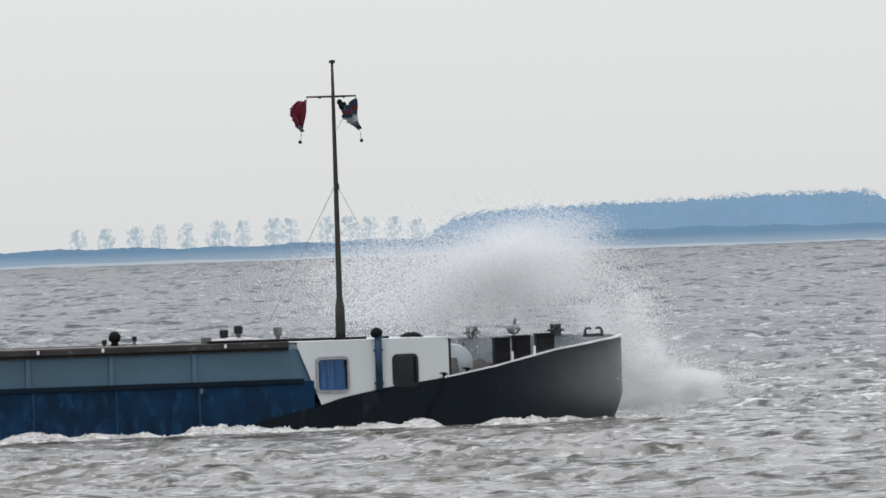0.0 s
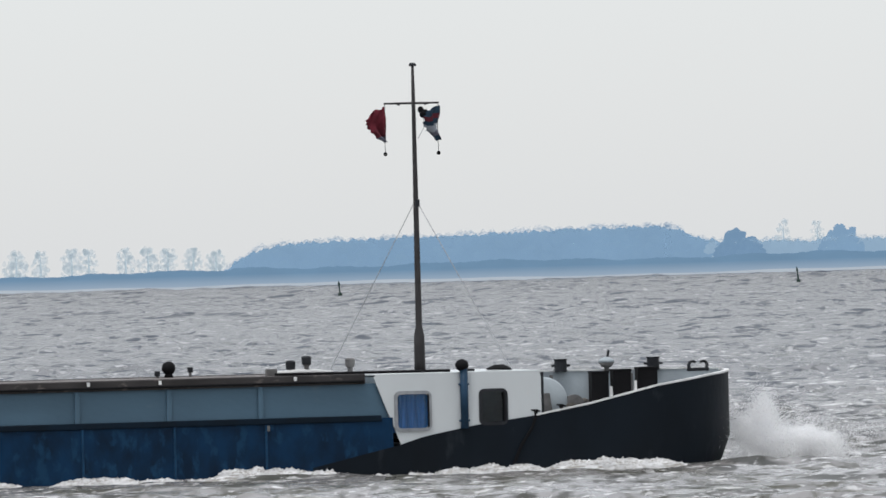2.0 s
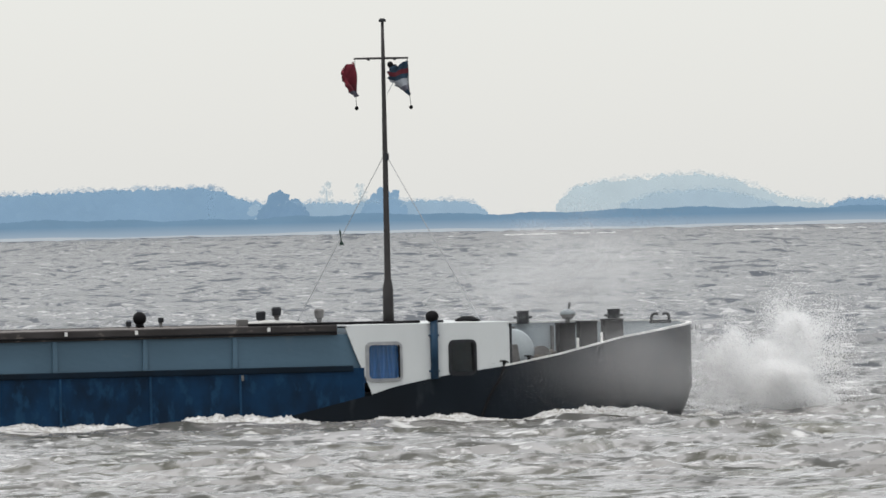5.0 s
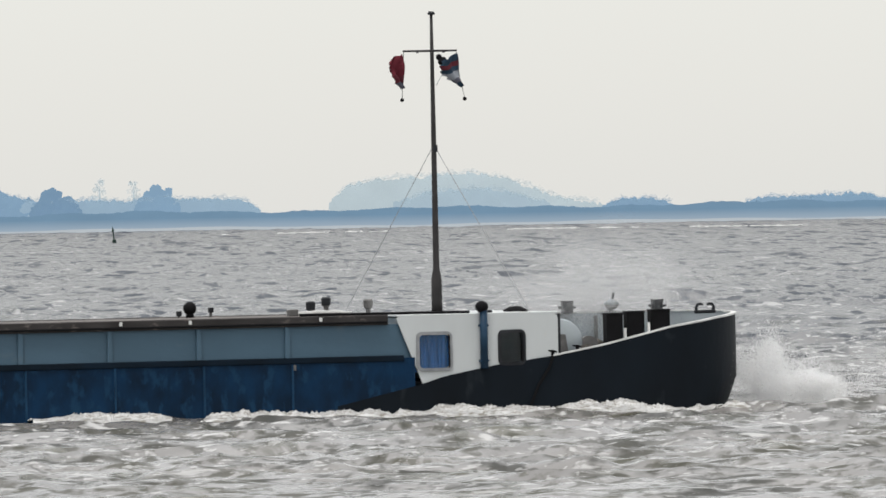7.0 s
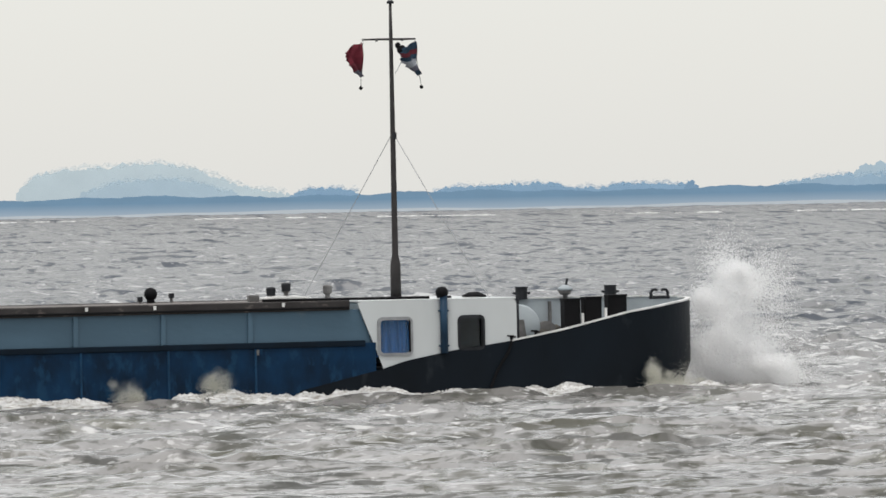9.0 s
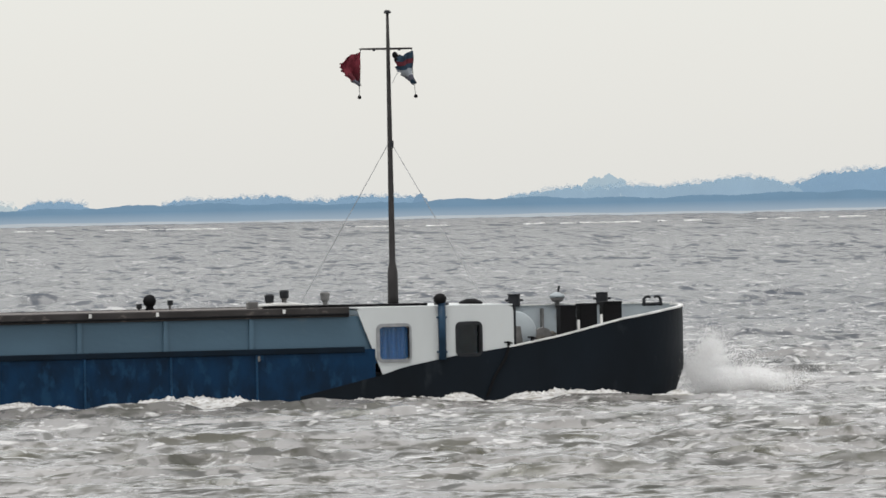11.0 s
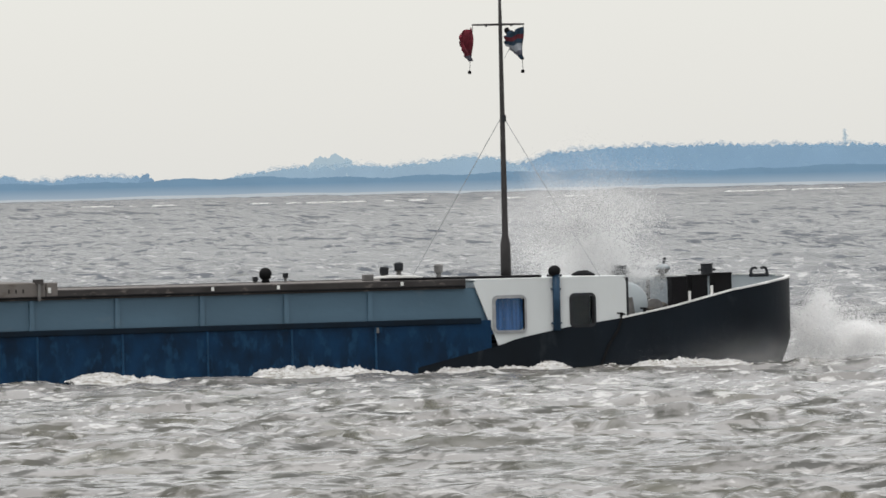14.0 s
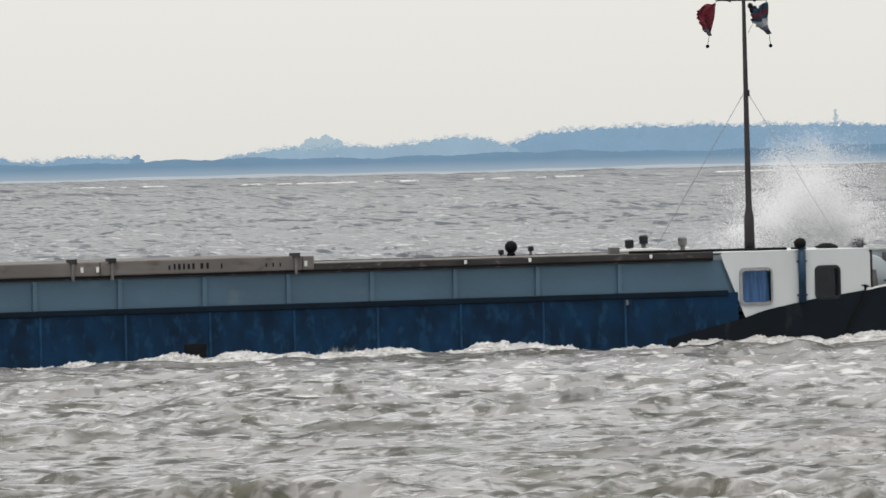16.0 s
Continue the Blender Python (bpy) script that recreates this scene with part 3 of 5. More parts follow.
def bow_outline(inset=0.0, first=-2.6):
    """Plan of the fore ship from the near side round the stem to the far side: x, y, and whether far."""
    b, a = HALF - inset, BOW_A - inset
    pts = [(x, MID - b, 0) for x in np.linspace(first, SHOULDER, 30)]
    pts += [(SHOULDER + a * math.sin(k) ** 0.92, MID - b * math.cos(k) ** 0.92, 0) for k in np.linspace(0.05, math.pi / 2 - 0.001, 22)]
    pts += [(SHOULDER + a * math.sin(k) ** 0.92, MID + b * math.cos(k) ** 0.92, 1) for k in np.linspace(math.pi / 2 - 0.05, 0.05, 22)]
    pts += [(x, MID + b, 1) for x in np.linspace(SHOULDER, first, 30)]
    return pts


def rail_z(x, side):
    z = float(np.interp(x, RAIL_X, RAIL_Z))
    if side and x > 1.3:
        z = max(z, 1.97 - max(0, 1.9 - x) * 0.8)
    return z


def hull():
    # long straight body: blue sides, flat bottom, square stern
    prof = [(NEAR, 1.22), (NEAR, -0.9), (NEAR + 0.35, -1.4), (MID, -1.45), (NEAR + 2 * HALF - 0.35, -1.4), (NEAR + 2 * HALF, -0.9), (NEAR + 2 * HALF, 1.22)]
    xs = list(np.linspace(STERN, -1.0, 40))
    bm = bmesh.new()
    rows = [[bm.verts.new((x, y, z)) for y, z in prof] for x in xs]
    for r, s in zip(rows, rows[1:]):
        for k in range(len(prof) - 1):
            bm.faces.new((r[k], s[k], s[k + 1], r[k + 1]))
        bm.faces.new((r[-1], s[-1], s[0], r[0]))
    bm.faces.new(rows[0])
    bm.faces.new(rows[-1][::-1])
    bmesh.ops.recalc_face_normals(bm, faces=bm.faces)
    body = part("hull", bm, M_BLUE, BARGE, "worn blue painted steel hull side")
    # vertical weld ribs, and a dark strip that paints the shadow line under the gangway
    x = -3.5
    while x > STERN + 1:
        part("hull_rib", box_bm(x - 0.022, x + 0.022, NEAR - 0.022, NEAR + 0.01, -0.6, 1.17, 0.008, 1), M_RIB, body)
        x -= 1.795
    part("shadow_strip", box_bm(STERN, -1.22, NEAR - 0.035, NEAR + 0.08, 1.15, 1.27, 0.02, 2), M_NAVY, body, "dark navy strip painting the shadow line under the coaming")
    part("shadow_strip", box_bm(STERN, -1.22, NEAR + 2 * HALF - 0.08, NEAR + 2 * HALF + 0.035, 1.15, 1.27, 0.02, 2), M_NAVY, body, "dark navy strip painting the shadow line under the coaming")
    # a raised near-black block stands for the dark hollow of a drain recess
    part("drain_recess", box_bm(-13.04, -12.56, NEAR - 0.02, NEAR + 0.03, 0.2, 0.52, 0.03, 2), M_RECESS, body, "near-black block standing for a drain recess")
    part("draught_mark", box_bm(-3.48, -3.43, NEAR - 0.026, NEAR + 0.01, 1.02, 1.13, 0.006, 1), M_FITTING, body)
    # fore ship plating: outside, inside, and the cap along the top
    outer, inner = bow_outline(0.0), bow_outline(0.06)
    levels = np.linspace(0, 1, 9)

    def shell(pts, push, lo):
        rows = []
        for x, y, s in pts:
            top = rail_z(x, s)
            col = []
            for f in levels:
                z = lo + (top - lo) * f
                # the plates draw in a little towards the foot of the stem
                pull = 0.5 * max(0.0, (x - SHOULDER) / BOW_A) * max(0.0, 0.62 - z) ** 1.1
                col.append((x - pull, MID + (y - MID) * (1 - pull * 0.12) + (push if y > MID else -push), z))
            rows.append(col)
        return rows

    rows = shell(outer, 0.008, -1.4)
    verts = [v for c in rows for v in c]
    k = len(levels)
    faces = [(i * k + j, (i + 1) * k + j, (i + 1) * k + j + 1, i * k + j + 1) for i in range(len(rows) - 1) for j in range(k - 1)]
    from_arrays("bow_plating", verts, faces, M_BLACK, BARGE, "black painted bow plating", True)
    rows = shell(inner, 0.0, 0.55)
    rows = [r for r in rows if r[0][0] > 1.0]
    verts = [v for c in rows for v in c]
    faces = [(i * k + j, i * k + j + 1, (i + 1) * k + j + 1, (i + 1) * k + j) for i in range(len(rows) - 1) for j in range(k - 1)]
    from_arrays("inner_bulwark", verts, faces, M_INNER, BARGE, "pale grey inner bulwark plating")
    caps_n = [(x, y, rail_z(x, s) + 0.008) for x, y, s in outer if s == 0 and x > 1.7]
    caps_f = [(x, y, rail_z(x, s) + 0.008) for x, y, s in outer if s == 1 and x > 1.9]
    for pts in (caps_n, caps_f):
        n = len(pts)
        bm = bmesh.new()
        cols = []
        for x, y, z in pts:
            d = Vector((x - min(x, SHOULDER), y - MID, 0))
            d = d.normalized() if d.length else Vector((0, -1, 0))
            o, i = Vector((x, y, z)) + d * 0.018, Vector((x, y, z)) - d * 0.085
            cols.append([bm.verts.new(o + Vector((0, 0, -0.02))), bm.verts.new(o + Vector((0, 0, 0.014))), bm.verts.new(i + Vector((0, 0, 0.014))), bm.verts.new(i + Vector((0, 0, -0.02)))])
        for a, b in zip(cols, cols[1:]):
            for q in range(4):
                bm.faces.new((a[q], b[q], b[(q + 1) % 4], a[(q + 1) % 4]))
        bm.faces.new(cols[0][::-1])
        bm.faces.new(cols[-1])
        bmesh.ops.recalc_face_normals(bm, faces=bm.faces)
        part("rail_cap", bm, M_CAP, BARGE, "scuffed white rail cap")
    # frames on the inside of the far bulwark
    for x in (2.5, 3.3, 4.1, 4.9):
        y = MID + (HALF if x < SHOULDER else HALF * math.sqrt(max(0, 1 - ((x - SHOULDER) / BOW_A) ** 2))) - 0.2
        part("bulwark_bracket", prism_bm([(x - 0.02, 0.95), (x + 0.02, 0.95), (x + 0.02, 1.9), (x - 0.02, 1.9)], y, y + 0.13), M_FITTING, BARGE)
    # foredeck
    bm = bmesh.new()
    pts = [(x, y) for x, y, s in bow_outline(0.07, 1.0)]
    lo = [bm.verts.new((x, y, 0.86)) for x, y in pts]
    bm.faces.new(lo)
    ext = bmesh.ops.extrude_face_region(bm, geom=list(bm.faces))["geom"]
    bmesh.ops.translate(bm, vec=(0, 0, 0.05), verts=[v for v in ext if isinstance(v, bmesh.types.BMVert)])
    bmesh.ops.recalc_face_normals(bm, faces=bm.faces)
    part("foredeck", bm, M_DECK, BARGE, "wet grey foredeck plates")


def hold():
    y0, y1 = NEAR + 0.10, NEAR + 2 * HALF - 0.10
    coaming = part("coaming", box_bm(STERN + 0.4, -1.05, y0, y1, 1.22, 1.885, 0.0), M_GREY, BARGE, "blue-grey hatch coaming wall")
    x = -3.58
    while x > STERN + 1:
        part("coaming_stiffener", prism_bm([(x - 0.055, 1.22), (x + 0.055, 1.22), (x + 0.045, 1.885), (x - 0.045, 1.885)], y0 - 0.055, y0 + 0.02, 0.012), M_GREY, coaming)
        x -= 1.795
    part("hatch_rim", box_bm(STERN + 0.4, -1.52, y0 - 0.085, y0 + 0.12, 1.875, 2.075, 0.03, 3), M_RIM, BARGE, "rust-brown hatch rim")
    part("hatch_rim", box_bm(STERN + 0.4, -1.52, y1 - 0.12, y1 + 0.085, 1.875, 2.075, 0.03, 3), M_RIM, BARGE, "rust-brown hatch rim")
    part("rim_bar", tube_bm([(STERN + 0.5, y0 - 0.10, 1.93), (-1.55, y0 - 0.10, 1.93)], [0.022, 0.022], 8), M_TAR, BARGE)
    # flat covers over the hold, each a shallow steel tray
    x = -1.6
    while x > STERN + 2:
        part("hatch_cover", box_bm(x - 1.83, x - 0.02, y0 + 0.05, y1 - 0.05, 1.9, 2.06, 0.02, 2), M_COVER, BARGE, "flat grey steel hatch cover")
        x -= 1.85
    # covers stacked two high further aft
    x = -10.48
    n = 0
    while x > STERN + 4:
        ln = 4.3 if n == 0 else 3.7
        part("stacked_cover", box_bm(x - ln + 0.012, x, y0 - 0.11, y1 + 0.08, 1.945, 2.235 - 0.004 * (n % 2), 0.025, 2), M_COVER, BARGE, "grey-brown stacked hatch cover with dirty streaks")
        x -= ln
        n += 1
    for x in (-10.62, -14.53, -15.36, -19.6):
        clamp = part("cover_clamp", box_bm(x - 0.03, x + 0.03, y0 - 0.16, y0 - 0.10, 1.86, 2.29, 0.01, 2), M_FITTING, BARGE, "worn grey cover clamp")
        part("clamp_head", box_bm(x - 0.07, x + 0.09, y0 - 0.165, y0 + 0.1, 2.2, 2.3, 0.015, 2), M_RIM, clamp)
    part("end_plate", box_bm(-10.46, -10.22, y0 - 0.10, y0 + 0.3, 1.95, 2.23, 0.02, 2), M_COVER, BARGE)
    for k, x in enumerate((-15.16, -14.83, -10.40)):
        part("cover_label", box_bm(x - 0.03, x + 0.03, y0 - 0.122, y0 - 0.09, 2.02, 2.13, 0.004, 1), M_CAP, BARGE, "small white plate")
    # stencilled writing too worn to read: plain bars
    for x, w, h in ((-13.31, 0.04, 0.09), (-13.2, 0.04, 0.12), (-13.1, 0.05, 0.12), (-13.0, 0.04, 0.12), (-12.9, 0.05, 0.11), (-12.8, 0.05, 0.12),
                    (-12.62, 0.06, 0.12), (-12.5, 0.05, 0.12), (-12.2, 0.03, 0.10), (-11.25, 0.03, 0.08), (-11.1, 0.03, 0.08), (-10.95, 0.03, 0.08)):
        part("stencil_bar", box_bm(x - w / 2, x + w / 2, y0 - 0.116, y0 - 0.10, 2.03, 2.03 + h, 0, 1), M_MARK, BARGE)
    for x in (-2.9, -5.55, -6.95):
        part("rim_plate", box_bm(x - 0.03, x + 0.03, y0 - 0.096, y0 - 0.06, 1.97, 2.05, 0.004, 1), M_CAP, BARGE, "small white plate")


def rounded_rect(x0, x1, z0, z1, r, n=5):
    out = []
    for cx, cz, a in ((x1 - r, z1 - r, 0), (x0 + r, z1 - r, 90), (x0 + r, z0 + r, 180), (x1 - r, z0 + r, 270)):
        out += [(cx + r * math.cos(radians(a + 90 * k / n)), cz + r * math.sin(radians(a + 90 * k / n))) for k in range(n + 1)]
    return out


def cabin():
    """White fore cabin; its near wall is one plate with two real window openings."""
    y0, y1 = NEAR + 0.015, NEAR + 2 * HALF - 0.1
    wins = [(-0.93, -0.26, 0.97, 1.685, True), (0.75, 1.25, 1.05, 1.69, False)]
    outline = [(-1.36, 2.0), (-0.83, 0.66), (-0.42, 0.72), (0.65, 0.92), (1.96, 1.05), (1.96, 1.93), (1.93, 2.0), (1.86, 2.03), (-1.3, 2.03)]
    bm = bmesh.new()
    loops = [outline] + [rounded_rect(a, b, c, d, 0.09) for a, b, c, d, _ in wins]
    edges = []
    for lp in loops:
        vs = [bm.verts.new((x, y0, z)) for x, z in lp]
        edges += [bm.edges.new((vs[i], vs[(i + 1) % len(vs)])) for i in range(len(vs))]
    bmesh.ops.triangle_fill(bm, edges=edges, use_beauty=True, normal=(0, -1, 0))
    ext = bmesh.ops.extrude_face_region(bm, geom=list(bm.faces))["geom"]
    bmesh.ops.translate(bm, vec=(0, 0.05, 0), verts=[v for v in ext if isinstance(v, bmesh.types.BMVert)])
    bmesh.ops.recalc_face_normals(bm, faces=bm.faces)
    house = part("cabin_wall", bm, M_WHITE, BARGE, "white painted cabin side wall with two windows")
    part("cabin_wall", prism_bm(outline, y1 - 0.05, y1), M_WHITE, BARGE, "white painted cabin side wall")
    part("cabin_front", box_bm(1.90, 1.955, y0 + 0.055, y1 - 0.055, 0.9, 2.0, 0.01, 2), M_WHITE, BARGE, "white painted cabin front wall")
    part("cabin_back", prism_bm([(-1.30, 2.0), (-0.84, 0.8), (-0.78, 0.8), (-1.24, 2.0)], y0 + 0.055, y1 - 0.055), M_WHITE, BARGE, "white painted cabin back wall")
    part("cabin_roof", box_bm(-1.34, 1.95, y0 + 0.004, y1 - 0.004, 2.025, 2.06, 0.012, 2), M_WHITE, BARGE, "white cabin roof")
    part("cabin_floor", box_bm(-1.0, 1.9, y0 + 0.06, y1 - 0.06, 0.70, 0.74, 0), M_GLOOM, BARGE)
    for a, b, c, d, curtain in wins:
        fr = bmesh.new()
        o, i = rounded_rect(a - 0.035, b + 0.035, c - 0.035, d + 0.035, 0.115), rounded_rect(a + 0.03, b - 0.03, c + 0.03, d - 0.03, 0.075)
        rings = [[fr.verts.new((x, y, z)) for x, z in lp] for lp, y in ((o, y0 + 0.002), (o, y0 - 0.025), (i, y0 - 0.03), (i, y0 + 0.03))]
        for r, s in zip(rings, rings[1:]):
            for k in range(len(r)):
                fr.faces.new((r[k], r[(k + 1) % len(r)], s[(k + 1) % len(s)], s[k]))
        bmesh.ops.recalc_face_normals(fr, faces=fr.faces)
        win = part("cabin_window", fr, M_STEEL if curtain else M_DARK, BARGE, "rounded cabin window with blue curtain" if curtain else "rounded cabin window with dark room behind")
        part("pane", prism_bm(rounded_rect(a + 0.02, b - 0.02, c + 0.02, d - 0.02, 0.07), y0 + 0.015, y0 + 0.021), M_GLASS, win).visible_shadow = False
        # black strip along the right edge of the frame only
        part("frame_edge_strip", prism_bm([(b - 0.05, c + 0.02), (b - 0.015, c + 0.06), (b - 0.015, d - 0.06), (b - 0.05, d - 0.02)], y0 - 0.036, y0 - 0.01), M_TAR, win)
        if curtain:
            bm = bmesh.new()
            cols = []
            for k in range(33):
                x = a - 0.05 + (b - a + 0.1) * k / 32
                y = y0 + 0.065 + 0.018 * math.sin(k * 1.9) + 0.01 * math.sin(k * 0.7)
                cols.append([bm.verts.new((x, y, c - 0.05)), bm.verts.new((x, y, d + 0.05))])
            for p, q in zip(cols, cols[1:]):
                bm.faces.new((p[0], q[0], q[1], p[1]))
            part("curtain", bm, M_CURTAIN, win, "drawn blue curtain", True)
        else:
            # near-black panel: the unlit room's darkness is put into its colour
            part("room_panel", box_bm(a - 0.1, b + 0.1, y0 + 0.5, y0 + 0.54, c - 0.1, d + 0.1, 0), M_GLOOM, win)
    # vent pipe with its ball head up the wall
    pipe = part("vent_pipe", tube_bm([(0.41, NEAR - 0.06, 0.97), (0.41, NEAR - 0.06, 2.12)], [0.078, 0.078], 16), M_PIPE, BARGE, "dark navy vent pipe", True)
    bm = bmesh.new()
    bmesh.ops.create_uvsphere(bm, u_segments=18, v_segments=12, radius=0.125, matrix=Matrix.Translation((0.38, NEAR - 0.05, 2.19)) @ Matrix.Diagonal((1.05, 1, 0.95, 1)))
    part("vent_head", bm, M_TAR, pipe, "black rounded vent head", True)
    for z in (1.1, 1.8):
        part("pipe_bracket", box_bm(0.31, 0.51, NEAR - 0.10, NEAR + 0.015, z, z + 0.04, 0.008, 1), M_PIPE, pipe)
    part("corner_post", tube_bm([(1.985, NEAR + 0.03, 1.1), (1.985, NEAR + 0.03, 2.02)], [0.03, 0.03], 10), M_DARK, BARGE, "dark corner post")
    part("roof_pipe", tube_bm([(-3.2, NEAR + 0.5, 2.10), (-1.4, NEAR + 0.45, 2.095), (0.25, NEAR + 0.4, 2.09)], [0.028, 0.028, 0.028], 8), M_TAR, BARGE)
    # coiled rope and a small hatch on the roof
    pts = [(1.35 + (0.24 - 0.012 * k * 0.2) * math.cos(k * 0.5), -0.7 + (0.24 - 0.0024 * k) * math.sin(k * 0.5), 2.085 + 0.0011 * k) for k in range(64)]
    part("rope_coil", tube_bm(pts, [0.024] * 64, 6), M_TAR, BARGE, "dark coiled rope")
    part("roof_hatch", box_bm(0.62, 0.82, -0.9, -0.5, 2.06, 2.11, 0.015, 2), M_DARK, BARGE)


MAST_Y = 0.26


def mast():
    m = part("mast", tube_bm([(0, 0, 2.03), (0, 0, 2.75), (0, 0, 2.95), (0, 0, 5.3), (0, 0, 7.3), (0, 0, 8.03)], [0.112, 0.104, 0.066, 0.052, 0.038, 0.028], 16), M_MAST, BARGE, "tall brown-grey steel mast", True)
    part("mast_foot", box_bm(-0.16, 0.16, -0.16, 0.16, 2.05, 2.10, 0.02, 2), M_DARK, m)
    part("mast_cap", tube_bm([(0, 0, 8.02), (0, 0, 8.06), (0, 0, 8.09)], [0.07, 0.075, 0.04], 14), M_DARK, m)
    part("mast_step", tube_bm([(0.02, -0.05, 5.28), (0.02, -0.05, 5.42)], [0.045, 0.045], 8), M_DARK, m)
    part("yard", tube_bm([(-0.54, 0.23, 7.305), (0, -0.02, 7.30), (0.48, -0.13, 7.30)], [0.018, 0.024, 0.018], 8), M_MAST, m, "thin crossing yard")
    for p in ((-0.27, 0.11, 7.26), (0.22, -0.07, 7.26)):
        part("yard_eye", tube_bm([p, (p[0], p[1], 7.3)], [0.03, 0.018], 8), M_DARK, m)
    part("stay", tube_bm([(0.03, -0.04, 5.35), (1.42, -1.78, 2.06)], [0.0075, 0.0075], 5), M_STEEL, m, "thin steel wire stay")
    part("stay", tube_bm([(-0.03, 0.04, 5.35), (-1.33, 2.2, 2.07)], [0.0075, 0.0075], 5), M_STEEL, m, "thin steel wire stay")
    # dark signal ball bundle hanging by the mast
    bm = bmesh.new()
    for c, r in (((0.13, -0.05, 7.17), 0.062), ((0.17, -0.07, 7.08), 0.07), ((0.22, -0.07, 7.12), 0.055)):
        bmesh.ops.create_icosphere(bm, subdivisions=2, radius=r, matrix=Matrix.Translation(c) @ Matrix.Diagonal((1, 0.8, 1.1, 1)))
    part("signal_bundle", bm, M_TAR, m, "small furled black signal shapes")
    part("halyard", tube_bm([(0.16, -0.06, 7.1), (0.20, -0.06, 6.85), (0.06, -0.05, 6.6)], [0.006] * 3, 5), M_STEEL, m)
    m.location.y = MAST_Y
    return m


def flag(mother, name, at, mat, seed, stripes, lean):
    """A torn flag hanging from the yard's end with a weight below: its own origin at the yard, z down to the weight."""
    rng = random.Random(seed)
    f = new(name)
    f.parent = mother
    f.location = at
    n, k = 14, 9
    verts, faces = [], []
    for i in range(n + 1):
        s = i / n
        wide = 0.385 * math.sin(math.pi * (0.14 + 0.86 * s) ** 0.78) ** 0.8 + 0.012
        for j in range(k + 1):
            q = j / k
            fold = 0.05 * math.sin(q * 7 + s * 4 + seed) + 0.03 * math.sin(q * 13 - s * 6)
            ragged = 0.05 * rng.uniform(-1, 1) * (j / k) ** 3
            verts.append((lean * (wide * q + ragged) + 0.04 * s, fold, -0.05 - 0.68 * s - 0.13 * q * (1 - s) + 0.03 * math.sin(q * 9 + seed) * q))
    for i in range(n):
        for j in range(k):
            a = i * (k + 1) + j
            faces.append((a, a + 1, a + k + 2, a + k + 1))
    bands = [[fc for q, fc in enumerate(faces) if (q // k) * len(stripes) // n == b] for b in range(len(stripes))]
    for b, (bm_mat, fl) in enumerate(zip(stripes, bands)):
        used = sorted({q for fc in fl for q in fc})
        slot = {q: n2 for n2, q in enumerate(used)}
        pts = np.array([verts[q] for q in used])
        front, back = pts + np.array((0, -0.004, 0)), pts + np.array((0, 0.004, 0))
        fl = np.array([[slot[q] for q in fc] for fc in fl])
        from_arrays("flag_cloth", np.concatenate([front, back]), np.concatenate([fl, fl[:, ::-1] + len(used)]), bm_mat, f, smooth=True)
    part("flag_line", tube_bm([(0, 0, 0), (0.0, 0, -0.5), (0.04, 0, -0.95)], [0.006, 0.006, 0.006], 5), M_DARK, f)
    bm = bmesh.new()
    bmesh.ops.create_uvsphere(bm, u_segments=12, v_segments=8, radius=0.04, matrix=Matrix.Translation((0.04, 0, -0.98)))
    part("flag_weight", bm, M_TAR, f, "", True)
    return f


